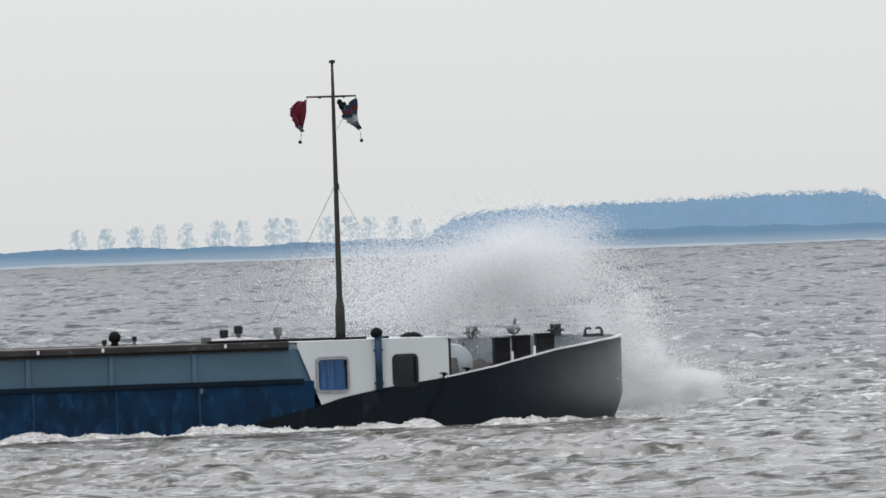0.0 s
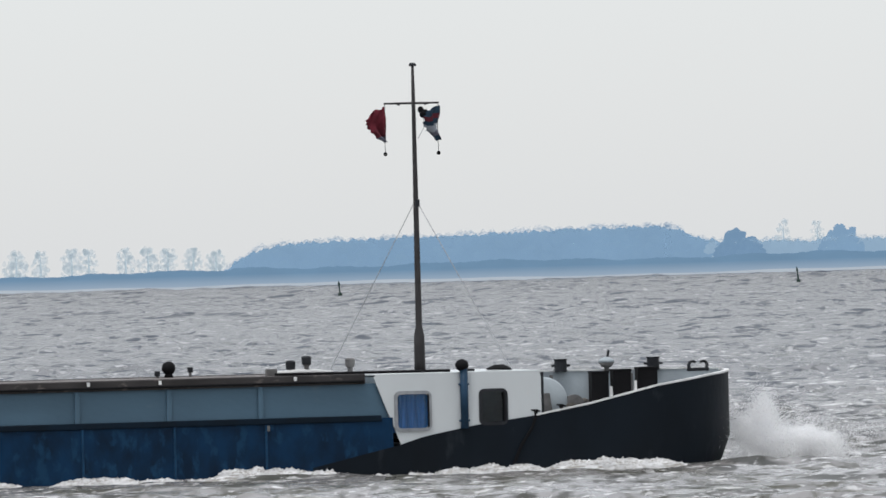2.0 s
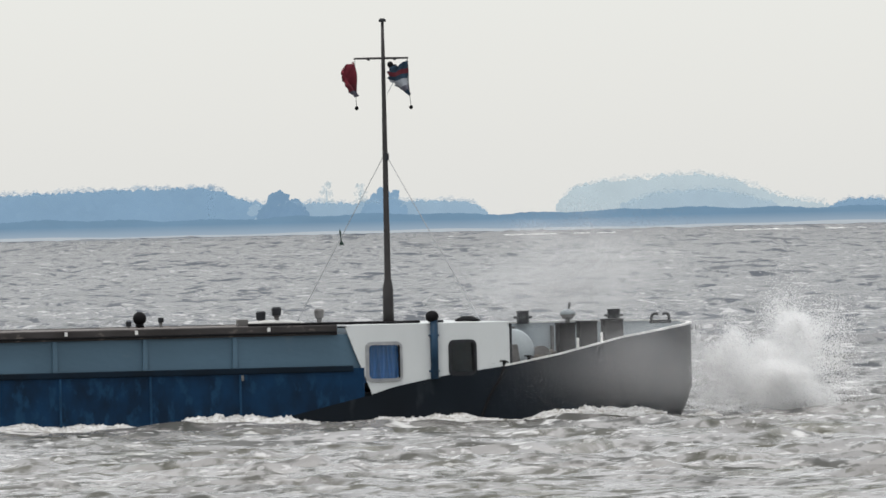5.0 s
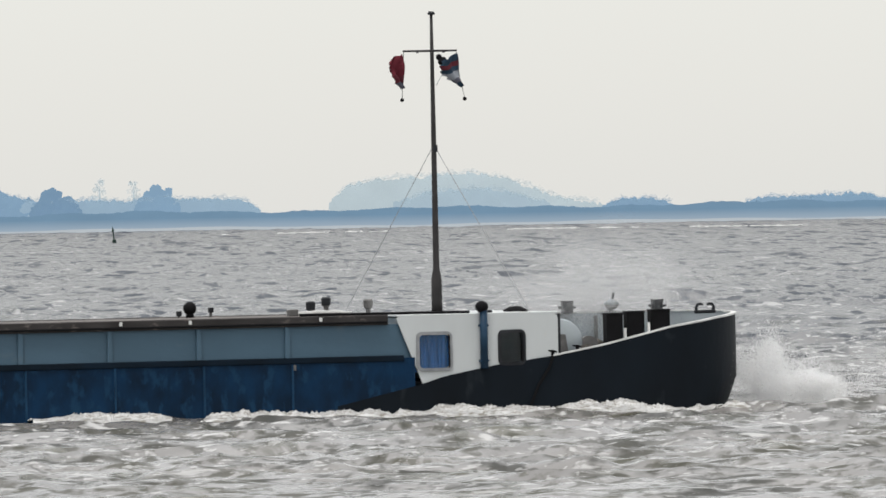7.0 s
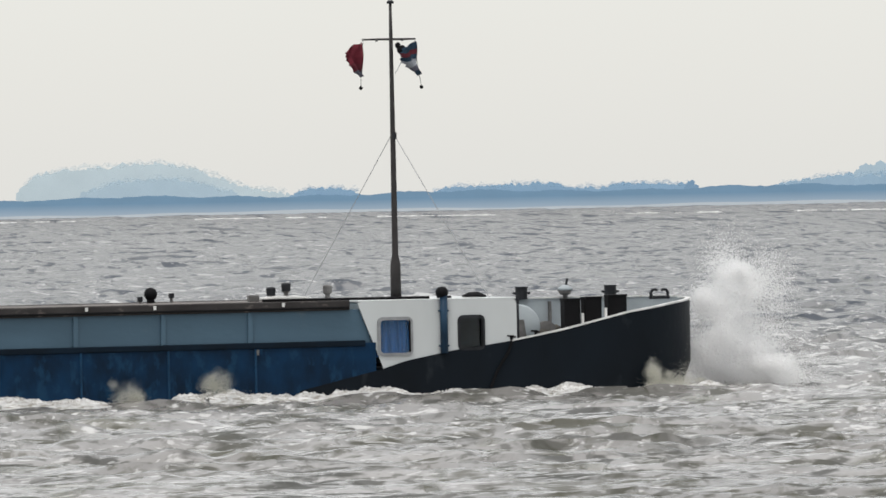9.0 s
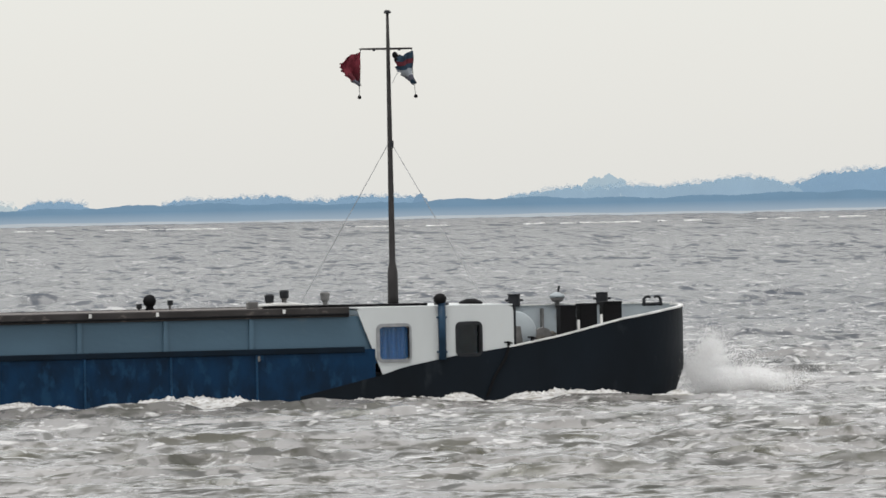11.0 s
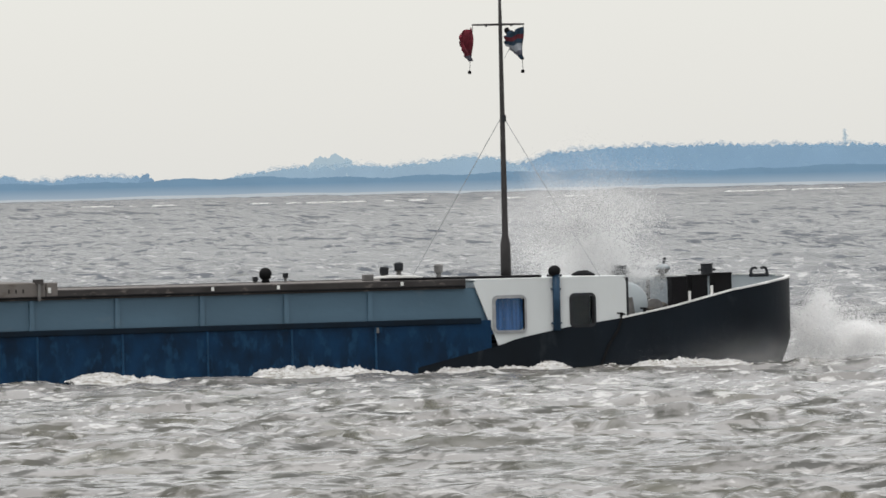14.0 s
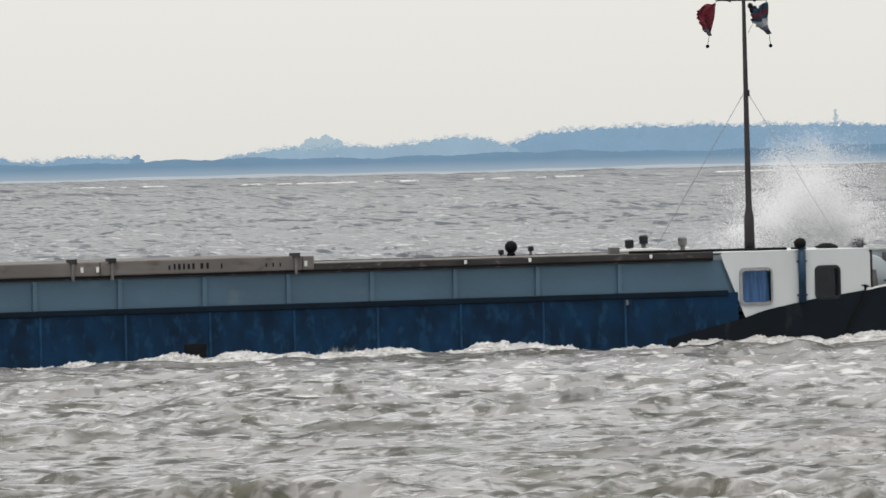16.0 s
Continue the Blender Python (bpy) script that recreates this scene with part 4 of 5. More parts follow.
def fittings():
    # three tall black screens standing inside the near bulwark
    for x0, x1, z1 in ((3.0, 3.34, 1.99), (3.43, 3.79, 2.02), (3.93, 4.32, 2.05)):
        s = part("fender_box", box_bm(x0, x1, NEAR + 0.10, NEAR + 0.40, 0.91, z1, 0.025, 2), M_TAR, BARGE, "upright matt-black fender box")
        part("box_lid", box_bm(x0 - 0.008, x1 + 0.008, NEAR + 0.09, NEAR + 0.41, z1 - 0.03, z1 + 0.012, 0.01, 2), M_TAR, s)
    for x, z in ((3.37, 1.70), (3.86, 1.80)):
        part("rail_post", box_bm(x - 0.025, x + 0.025, NEAR + 0.05, NEAR + 0.10, 1.2, z, 0.008, 2), M_CAP, BARGE, "short white rail post")
    # fairlead frame on the stem
    fl = bmesh.new()
    for x, way in ((5.42, 1), (5.80, -1)):
        y = MID - 0.5 if way > 0 else MID - 0.37
        tube_bm([(x, y, 1.93), (x - way * 0.015, y, 2.06), (x + way * 0.02, y, 2.115), (x + way * 0.085, y, 2.125), (x + way * 0.125, y, 2.10)], [0.036, 0.033, 0.03, 0.028, 0.024], 10, fl)
    part("fairlead", tube_bm([(5.38, MID - 0.5, 1.965), (5.84, MID - 0.37, 1.965)], [0.035, 0.035], 10, fl), M_DARK, BARGE, "dark open fairlead with two curled horns")
    # cross bollards on the far rail
    for x in (3.50, 5.30):
        y = MID + (HALF if x < SHOULDER else HALF * math.sqrt(1 - ((x - SHOULDER) / BOW_A) ** 2)) - 0.12
        b = part("cross_bollard", tube_bm([(x, y, 1.95), (x, y, 2.18), (x, y, 2.21)], [0.125, 0.125, 0.145], 16), M_DARK, BARGE, "squat dark cross bollard")
        part("bollard_pin", tube_bm([(x - 0.19, y, 2.08), (x + 0.19, y, 2.08)], [0.025, 0.025], 8), M_DARK, b)
    # mushroom vent with a lever on the far rail
    x, y = 4.42, MID + HALF - 0.2
    v = part("mushroom_vent", tube_bm([(x, y, 1.9), (x, y, 2.02), (x, y, 2.03), (x, y, 2.12)], [0.05, 0.05, 0.10, 0.16], 16), M_FITTING, BARGE, "small mushroom vent with pale grey cap", True)
    part("vent_cap", tube_bm([(x, y, 2.12), (x, y, 2.18), (x, y, 2.23)], [0.17, 0.14, 0.04], 16), M_INNER, v, "pale grey cap", True)
    part("vent_lever", tube_bm([(x + 0.02, y, 2.22), (x + 0.05, y, 2.36)], [0.022, 0.03], 8), M_DARK, v)
    # windlass with its pale drum behind the cabin, and gear beside it
    w = part("windlass_drum", tube_bm([(2.12, -1.25, 1.45), (2.12, -1.2, 1.45), (2.12, -0.4, 1.45), (2.12, -0.35, 1.45)], [0.42, 0.46, 0.46, 0.42], 24), M_INNER, BARGE, "pale grey windlass drum", True)
    for yy in (-1.3, -0.3):
        part("windlass_cheek", prism_bm([(1.98, 0.9), (2.3, 0.9), (2.2, 1.6), (2.05, 1.6)], yy - 0.03, yy + 0.03, 0.01), M_FITTING, w)
    g = part("anchor_winch", box_bm(2.45, 2.95, -1.1, -0.3, 0.9, 1.2, 0.04, 2), M_FITTING, BARGE, "scuffed grey anchor winch")
    part("winch_gear", tube_bm([(2.72, -1.2, 1.36), (2.72, -1.08, 1.36)], [0.2, 0.2], 18), M_FITTING, g)
    part("winch_shaft", tube_bm([(2.72, -1.15, 1.36), (2.72, -0.2, 1.36)], [0.07, 0.07], 10), M_STEEL, g)
    part("winch_lever", tube_bm([(2.5, -1.1, 1.2), (2.62, -1.15, 1.52)], [0.022, 0.022], 6), M_DARK, g)
    part("chain_stopper", tube_bm([(2.45, -1.2, 1.3), (2.95, -1.1, 1.42), (3.2, -0.8, 1.35)], [0.06, 0.07, 0.05], 8), M_ROPE, g)
    # rolled white canvas lying on the covers
    part("canvas_roll", tube_bm([(-2.75, 0.95, 2.10), (-2.4, 0.9, 2.115), (-1.95, 0.95, 2.12), (-1.6, 0.92, 2.10)], [0.03, 0.055, 0.05, 0.025], 10), M_CAP, BARGE, "rolled white canvas", True)
    # cleats on the near rail
    for x in (1.84, 2.35):
        z = rail_z(x, 0)
        c = part("rail_cleat", tube_bm([(x, NEAR + 0.02, z), (x + 0.01, NEAR + 0.02, z + 0.11)], [0.03, 0.045], 8), M_TAR, BARGE, "small black rail cleat")
        part("cleat_horn", tube_bm([(x - 0.09, NEAR + 0.02, z + 0.10), (x + 0.09, NEAR + 0.02, z + 0.07)], [0.018, 0.018], 6), M_TAR, c)
    part("hanging_rope", tube_bm([(1.84, NEAR - 0.02, 1.18), (1.75, NEAR - 0.03, 0.95), (1.52, NEAR - 0.03, 0.6), (1.35, NEAR - 0.03, 0.2)], [0.028] * 4, 6), M_TAR, BARGE, "black mooring rope over the side")
    # fittings standing on the covers
    base = 2.055
    bm = bmesh.new()
    bmesh.ops.create_uvsphere(bm, u_segments=18, v_segments=12, radius=0.135, matrix=Matrix.Translation((-4.58, 2.3, base + 0.19)))
    tube_bm([(-4.58, 2.3, base), (-4.58, 2.3, base + 0.1)], [0.09, 0.07], 12, bm)
    part("lamp_housing", bm, M_TAR, BARGE, "round black deck lamp housing", True)
    for x, h in ((-4.82, 0.14), (-4.16, 0.2)):
        q = part("small_post", tube_bm([(x, 2.25, base), (x, 2.25, base + h)], [0.03, 0.03], 8), M_FITTING, BARGE)
        part("post_head", box_bm(x - 0.05, x + 0.05, 2.2, 2.3, base + h - 0.1, base + h, 0.012, 2), M_DARK, q)
    part("cover_lock", box_bm(-2.98, -2.77, 0.6, 0.78, base, base + 0.14, 0.02, 2), M_FITTING, BARGE, "small scuffed cover lock")
    for x, h, mt in ((-2.43, 0.29, M_DARK), (-2.11, 0.37, M_DARK), (-1.24, 0.31, M_FITTING)):
        q = part("air_vent", tube_bm([(x, 0.95, base), (x, 0.95, base + h - 0.2), (x, 0.95, base + h - 0.16)], [0.05, 0.05, 0.085], 12), M_FITTING, BARGE, "upright tank air vent")
        part("vent_hood", tube_bm([(x, 0.95, base + h - 0.17), (x, 0.95, base + h - 0.03), (x, 0.95, base + h)], [0.09, 0.1, 0.07], 14), mt, q)


hull()
hold()
cabin()
MAST = mast()
FLAG_RED = flag(MAST, "red_flag", (-0.52, 0.22, 7.30), M_RED, 2, (M_RED, M_RED, M_RED, M_FLAGR, M_FLAGG), -1)
FLAG_TRI = flag(MAST, "striped_flag", (0.46, -0.13, 7.30), M_FLAGW, 5, (M_FLAGB, M_FLAGR, M_FLAGB, M_FLAGW, M_FLAGG, M_FLAGB), -1)
fittings()

# ---- white water ----
# seconds, place of the mast's foot (x, y), heave, pitch, heading
SHIP = [
    (0, -11.770, 173.570, -0.125, -0.120, 15.55), (0.5, -10.376, 174.155, -0.123, -0.280, 15.51), (1, -8.979, 174.738, -0.142, -0.178, 15.42),
    (1.5, -7.570, 175.301, -0.127, -0.009, 15.32), (2, -6.206, 175.844, -0.099, -0.181, 15.18), (2.5, -4.818, 176.366, -0.144, 0.038, 14.99),
    (3, -3.420, 176.858, -0.111, -0.089, 14.77), (3.5, -2.041, 177.323, -0.112, -0.046, 14.55), (4, -0.656, 177.772, -0.141, 0.060, 14.33),
    (4.5, 0.739, 178.207, -0.179, -0.092, 14.11), (5, 2.124, 178.626, -0.130, -0.050, 13.91), (6.25, 5.600, 179.640, -0.110, 0.070, 13.44),
    (7.5, 9.066, 180.622, -0.085, 0.187, 12.97), (8, 10.446, 181.045, -0.131, 0.097, 12.81), (8.5, 11.820, 181.474, -0.110, 0.192, 12.66),
    (9, 13.210, 181.880, -0.121, 0.068, 12.49), (9.5, 14.606, 182.254, -0.152, 0.032, 12.33), (10.75, 18.060, 183.090, -0.120, -0.020, 11.92),
    (12, 21.503, 183.886, -0.098, -0.071, 11.51), (12.5, 22.880, 184.195, -0.159, 0.012, 11.35), (13, 24.255, 184.493, -0.111, 0.047, 11.19),
    (13.5, 25.653, 184.783, -0.126, 0.067, 11.03), (14, 27.021, 185.071, -0.149, 0.072, 10.88), (14.5, 28.395, 185.360, -0.135, 0.259, 10.78),
    (15, 29.794, 185.673, -0.150, 0.158, 10.78), (15.5, 31.174, 186.015, -0.135, 0.223, 10.89), (16, 32.565, 186.366, -0.129, 0.114, 11.03)]


def ship_pose(x, y, heave, pitch, heading):
    return pose(x, y, heave, 0, -pitch, heading)


def ship_at(t):
    """Place and heading at t on a level keel."""
    times = [r[0] for r in SHIP]
    x, y, turn = (float(np.interp(t, times, [r[k] for r in SHIP])) for k in (1, 2, 5))
    return pose(x, y, 0, 0, 0, turn)


def beside(t, dx, dy, z, turn=0.0, tip=0.0):
    """A place given along, across and above the barge as it stands at t."""
    m = ship_at(t) @ Matrix.Translation((dx, dy, z))
    return m @ pose(0, 0, 0, 0, tip, turn)


DENSE = 4.6


def soft_ball(rng, n):
    """Points thick in the middle that thin out to nothing, without far stragglers."""
    p = rng.normal(size=(n, 3))
    r = np.linalg.norm(p, axis=1)
    return p * (np.minimum(r, 2.1 * np.sqrt(rng.random(n)) + 0.2) / r)[:, None]


def spray(label, seed, count, blobs, size, mat=M_SPRAY, drop=(0.008, 0.016), clumps=46, spread_to=0.55, fine=1.0):
    """A cloud of small drops thrown up in clumps. blobs: centre x, z, half width, half depth, half height, share; fine: how many finer drops stand for one."""
    rng = np.random.default_rng(seed)
    pts, fade = [], []
    total = sum(b[5] for b in blobs)
    for cx, cz, wx, wy, wz, share in blobs:
        n = int(count * DENSE * fine * share / total)
        k = max(6, int(clumps * share / total))
        cen = rng.normal(size=(k, 3)) * np.array([wx, wy, wz]) * 0.55
        spread = rng.uniform(spread_to * 0.33, spread_to, k)
        weight = rng.uniform(0.2, 1.0, k) ** 1.5
        pick = rng.choice(k, n, p=weight / weight.sum())
        ball = soft_ball(rng, n)
        fade.append(np.clip(1.2 - 0.33 * np.linalg.norm(ball, axis=1), 0.4, 1.0))
        p = cen[pick] + ball * spread[pick][:, None] * np.array([wx, wy, wz])
        p += np.array([cx, 0, cz])
        pts.append(p)
    p = np.concatenate(pts) * size
    n = len(p)
    r = rng.uniform(drop[0], drop[1], n) * (2.9 if mat is M_MIST else 1.5) / fine ** 0.5 * np.concatenate(fade) * np.where(rng.random(n) < 0.03, 1.4, 1.0)
    e1, e2 = rng.normal(size=(n, 3)), rng.normal(size=(n, 3))
    e1 /= np.linalg.norm(e1, axis=1)[:, None]
    e2 -= e1 * (e1 * e2).sum(1)[:, None]
    e2 /= np.linalg.norm(e2, axis=1)[:, None]
    v = np.stack([p + e1 * r[:, None], p + (-0.5 * e1 + 0.87 * e2) * r[:, None], p + (-0.5 * e1 - 0.87 * e2) * r[:, None]], 1)
    f = np.arange(n * 3).reshape(n, 3)
    ob = from_arrays("spray", v.reshape(-1, 3), f.reshape(-1, 3), mat)
    return tagged(ob, label, "spray", kind="stuff")


def foam_crest(label, seed, length, high):
    """A low ragged breaking crest, white with muddy water showing between, and torn froth thrown off its lip."""
    rng = np.random.default_rng(seed)
    n, k = 120, 16
    s, q = np.linspace(-1, 1, n), np.linspace(-1, 1, k)
    ss, qq = np.meshgrid(s, q, indexing="ij")
    lump = np.zeros_like(ss)
    for w in (1.3, 2.1, 3.7, 6.3, 11, 19, 31):
        lump += np.sin(ss * w * length * 0.8 + rng.random() * 6 + qq * rng.uniform(-2, 2) * w * 0.4) / w ** 0.62
    z = high * 0.72 * (np.clip(1 - qq ** 2, 0, 1) ** 0.7) * np.clip(1 - np.abs(ss) ** 3, 0, 1) * (0.42 + 0.30 * lump) + rng.normal(size=ss.shape) * 0.014 - 0.05 - 0.4 * (np.abs(qq) > 0.9)
    x = ss * length * 0.5
    y = qq * 0.42 + 0.08 * np.sin(ss * 5 + seed)
    i = np.arange(n * k).reshape(n, k)
    f = np.stack([i[:-1, :-1], i[1:, :-1], i[1:, 1:], i[:-1, 1:]], -1).reshape(-1, 4)
    ob = from_arrays("foam_crest", np.stack([x, y, z], -1).reshape(-1, 3), f, M_FOAM, smooth=True)
    return tagged(ob, label, "foam", kind="stuff")


DOWN = -7.0
PUFFS = []


def puff(ob, rows):
    """rows: seconds, along, across, above, turn. It comes up out of the water and falls back into it."""
    PUFFS.append((ob, rows))


# great burst over the foredeck as the clip opens, and the mist it leaves
puff(spray("dense white burst of spray over the foredeck", 101, 56000, [(-0.7, 0, 2.3, 0.9, 0.95, 1), (0.8, 0.45, 1.6, 0.8, 0.85, 0.8), (2.9, -1.3, 0.75, 0.7, 1.1, 0.5)], 1.0, drop=(0.009, 0.018), clumps=130, spread_to=0.7),
     [(0, 3.75, 2.2, 3.05, 0), (0.2, 3.6, 2.5, 2.7, 2), (0.4, 3.3, 2.9, 1.2, 4), (0.6, 2.9, 3.1, -2.2, 5), (1.0, 2.6, 3.2, DOWN, 6), (16, 2.6, 3.2, DOWN, 6)])
puff(spray("thin drifting mist behind the foredeck", 102, 38000, [(0, 0, 2.7, 0.8, 0.95, 1)], 1.0, M_MIST, drop=(0.0042, 0.0076), clumps=120, spread_to=0.75),
     [(0, 3.4, 2.6, 3.1, 0), (0.5, 3.3, 2.8, 2.8, 3), (0.8, 2.6, 2.9, 2.4, 4), (1.0, 2.0, 3.0, 1.8, 6), (1.4, 0.5, 3.2, -1.2, 8), (1.9, 0.5, 3.2, DOWN, 8), (16, 0.5, 3.2, DOWN, 8)])
# the bow wave's own plume, always there, higher and lower as the bow meets the seas
puff(spray("white plume thrown ahead of the stem", 103, 22000, [(0, 0, 0.75, 0.55, 0.48, 1), (0.9, -0.15, 0.8, 0.6, 0.3, 0.7), (-0.4, 0.45, 0.3, 0.4, 0.5, 0.3)], 1.0, drop=(0.007, 0.014), clumps=80, spread_to=0.66),
     [(0, 6.9, -0.2, 0.75, 0), (0.5, 6.8, -0.2, 0.8, 4), (1.0, 6.6, -0.2, 0.6, 0), (1.5, 6.5, -0.2, 0.0, -4), (2.0, 6.9, -0.2, 0.4, 0), (2.5, 6.8, -0.2, 0.25, 4),
      (3.0, 6.7, -0.2, -0.4, 0), (3.5, 7.2, -0.4, 0.4, -4), (4.0, 7.0, -0.2, 0.6, 0), (4.5, 7.3, -0.2, 0.7, 4), (5.0, 7.05, -0.4, 0.75, 0), (5.5, 7.0, -0.3, 0.3, -4), (6.3, 6.9, -0.2, 0.2, 0),
      (7.0, 6.9, -0.2, 0.4, 4), (7.5, 6.9, -0.2, 0.5, 0), (8.0, 7.0, -0.2, 0.35, -4), (8.5, 7.1, -0.2, 0.55, 0), (9.0, 6.9, -0.2, 0.4, 4), (9.5, 7.2, -0.2, 0.65, 0), (10.5, 7.0, -0.2, 0.2, -4),
      (11.5, 7.0, -0.2, 0.35, 0), (12.0, 7.2, -0.2, 0.5, 4), (12.5, 7.0, -0.2, 0.6, 0), (13.0, 7.1, -0.2, 0.65, -4), (13.5, 7.0, -0.2, 0.5, 0), (14.0, 6.9, -0.2, 0.55, 4), (14.5, 6.9, -0.2, 0.45, 0),
      (15.0, 6.7, -0.2, 0.3, -4), (16.0, 6.8, -0.2, 0.2, 0)])
# small puff rising behind the stem
puff(spray("small white puff of spray behind the bow", 104, 26000, [(0, 0, 0.7, 0.5, 0.5, 1), (-0.7, -0.5, 0.7, 0.5, 0.3, 0.5), (0.7, -0.4, 0.6, 0.5, 0.35, 0.4)], 1.0, drop=(0.007, 0.0125), clumps=70, spread_to=0.66),
     [(0, 5.6, 2.9, DOWN, 0), (2.0, 5.6, 2.9, DOWN, 0), (2.3, 5.0, 2.9, 1.9, 2), (2.5, 4.65, 2.9, 2.5, 4), (2.8, 4.3, 3.0, 1.6, 6), (3.05, 4.6, 3.0, 1.1, 6), (3.3, 4.7, 2.9, 2.3, 2), (3.5, 4.2, 2.9, 2.75, 5), (3.8, 3.9, 2.9, 2.2, 9), (4.3, 3.2, 3.0, 1.0, 12), (4.8, 3.0, 3.0, DOWN, 12), (16, 3.0, 3.0, DOWN, 12)])
# second great burst
puff(spray("tall white burst of spray round the stem", 105, 58000, [(0, 0.2, 1.9, 0.9, 0.95, 1), (2.2, -0.9, 0.95, 0.8, 1.55, 1.05), (-1.6, -0.4, 1.1, 0.7, 0.55, 0.3)], 1.0, drop=(0.009, 0.0175), clumps=120, spread_to=0.7),
     [(0, 5.4, 1.6, DOWN, 0), (3.4, 5.4, 1.6, DOWN, 0), (3.7, 5.0, 1.6, 1.6, 0), (4.0, 4.7, 1.7, 3.0, 2), (4.25, 4.8, 2.0, 3.05, 4), (4.5, 5.2, 2.4, 2.65, 6), (4.75, 5.3, 2.6, 0.9, 8), (5.1, 5.0, 2.8, -2.4, 10), (5.6, 4.5, 3.0, DOWN, 12), (16, 4.5, 3.0, DOWN, 12)])
puff(spray("muddy brown jet of water at the stem", 106, 12000, [(0, 0, 0.36, 0.3, 0.95, 1), (-0.2, 0.7, 0.3, 0.3, 0.4, 0.5)], 1.0, M_MUDDY, (0.007, 0.015)),
     [(0, 6.7, 0.2, DOWN, 0), (3.4, 6.7, 0.2, DOWN, 0), (3.75, 6.4, 0.2, 0.6, 0), (4.0, 6.25, 0.2, 1.75, 3), (4.3, 6.4, 0.2, 1.0, 6), (4.6, 6.5, 0.2, -0.9, 8), (5.0, 6.5, 0.2, DOWN, 8), (8.0, 6.3, -0.6, DOWN, 0), (8.3, 6.3, -0.6, -0.9, 0), (8.5, 6.25, -0.6, 0.0, 3), (8.8, 6.3, -0.6, -1.6, 3), (9.2, 6.5, 0, DOWN, 3), (11.5, 6.8, 0.0, DOWN, 0),
      (12.0, 6.7, -0.2, 0.35, 0), (12.4, 6.8, -0.4, 0.5, 4), (12.7, 6.8, 0.0, -0.6, 6), (13.2, 6.9, 0, DOWN, 8), (16, 6.9, 0, DOWN, 8)])
puff(spray("thin mist hanging before the black bow", 107, 21000, [(0, 0, 2.1, 0.3, 0.75, 1)], 1.0, M_MIST, drop=(0.0036, 0.0066), clumps=170, spread_to=0.8, fine=2.9),
     [(0, 6.3, -2.3, 1.0, 0), (0.25, 4.6, -2.3, 1.2, 1), (0.6, 3.0, -2.3, 1.3, 2), (1.0, 1.9, -2.3, 1.0, 4), (1.5, 1.6, -2.3, -0.2, 4), (2.0, 1.4, -2.3, -1.8, 4), (2.6, 4.4, -2.3, DOWN, 4), (4.1, 4.8, -2.3, DOWN, 4), (4.5, 5.2, -2.3, 0.7, 2), (5.0, 4.5, -2.3, 1.1, 4),
      (5.3, 3.8, -2.3, 0.8, 4), (5.9, 3.0, -2.3, -1.5, 4), (6.5, 4.0, -2.3, DOWN, 4), (12.4, 5.4, -2.3, DOWN, 4), (12.75, 5.2, -2.3, 0.2, 2), (13.0, 4.8, -2.3, 1.0, 2), (13.4, 4.0, -2.3, 0.5, 4), (13.75, 4.4, -2.3, -1.2, 4), (14.1, 4.8, -2.3, 0.1, 0), (14.5, 4.3, -2.3, 0.9, 4), (15.0, 3.8, -2.3, 0.1, 6), (15.5, 2.8, -2.3, -0.8, 6), (16, 1.5, -2.3, -2.5, 6)])
puff(spray("white veil of spray falling past the black bow", 115, 8500, [(0, 0, 0.9, 0.3, 0.7, 1), (1.0, -0.45, 0.8, 0.3, 0.35, 0.6)], 1.0, M_MIST, drop=(0.0036, 0.0066), clumps=150, spread_to=0.85, fine=2.5),
     [(0, 4.6, -2.3, DOWN, 0), (4.3, 5.2, -2.3, DOWN, 0), (4.65, 4.9, -2.3, -0.4, 2), (5.0, 4.5, -2.3, 1.0, 4), (5.3, 3.9, -2.3, 0.6, 4), (5.8, 3.2, -2.3, -1.6, 4), (6.4, 3.2, -2.3, DOWN, 4), (16, 3.2, -2.3, DOWN, 4)])
# tall narrow plume ahead of the stem
puff(spray("narrow white plume rising ahead of the stem", 108, 30000, [(0, 0, 0.6, 0.5, 0.75, 1), (0.2, -0.8, 0.85, 0.6, 0.5, 0.8), (0.05, 0.75, 0.5, 0.4, 0.4, 0.4)], 1.0, drop=(0.0075, 0.0145), clumps=80, spread_to=0.68),
     [(0, 7.3, 0.2, DOWN, 0), (3.7, 7.3, 0.2, DOWN, 0), (4.05, 7.4, 0.2, 0.9, 0), (4.3, 7.6, 0.2, 1.7, 2), (4.5, 7.9, 0.2, 1.9, 4), (4.75, 8.1, 0.2, 1.5, 5), (5.0, 8.35, 0.2, 0.8, 6), (5.3, 8.4, 0.2, -0.4, 8), (5.9, 8.2, 0.2, DOWN, 8),
      (7.9, 6.9, 0.2, DOWN, 0), (8.25, 6.7, -0.5, -0.3, 0), (8.5, 6.8, -0.6, 1.25, 0), (8.8, 7.1, -0.3, 1.45, 3), (9.0, 7.2, 0.2, 1.4, 6), (9.25, 7.2, 0.2, 0.4, 8), (9.5, 7.1, 0.2, -1.0, 10), (10.0, 7.0, 0.2, DOWN, 10), (16, 7.0, 0.2, DOWN, 10)])
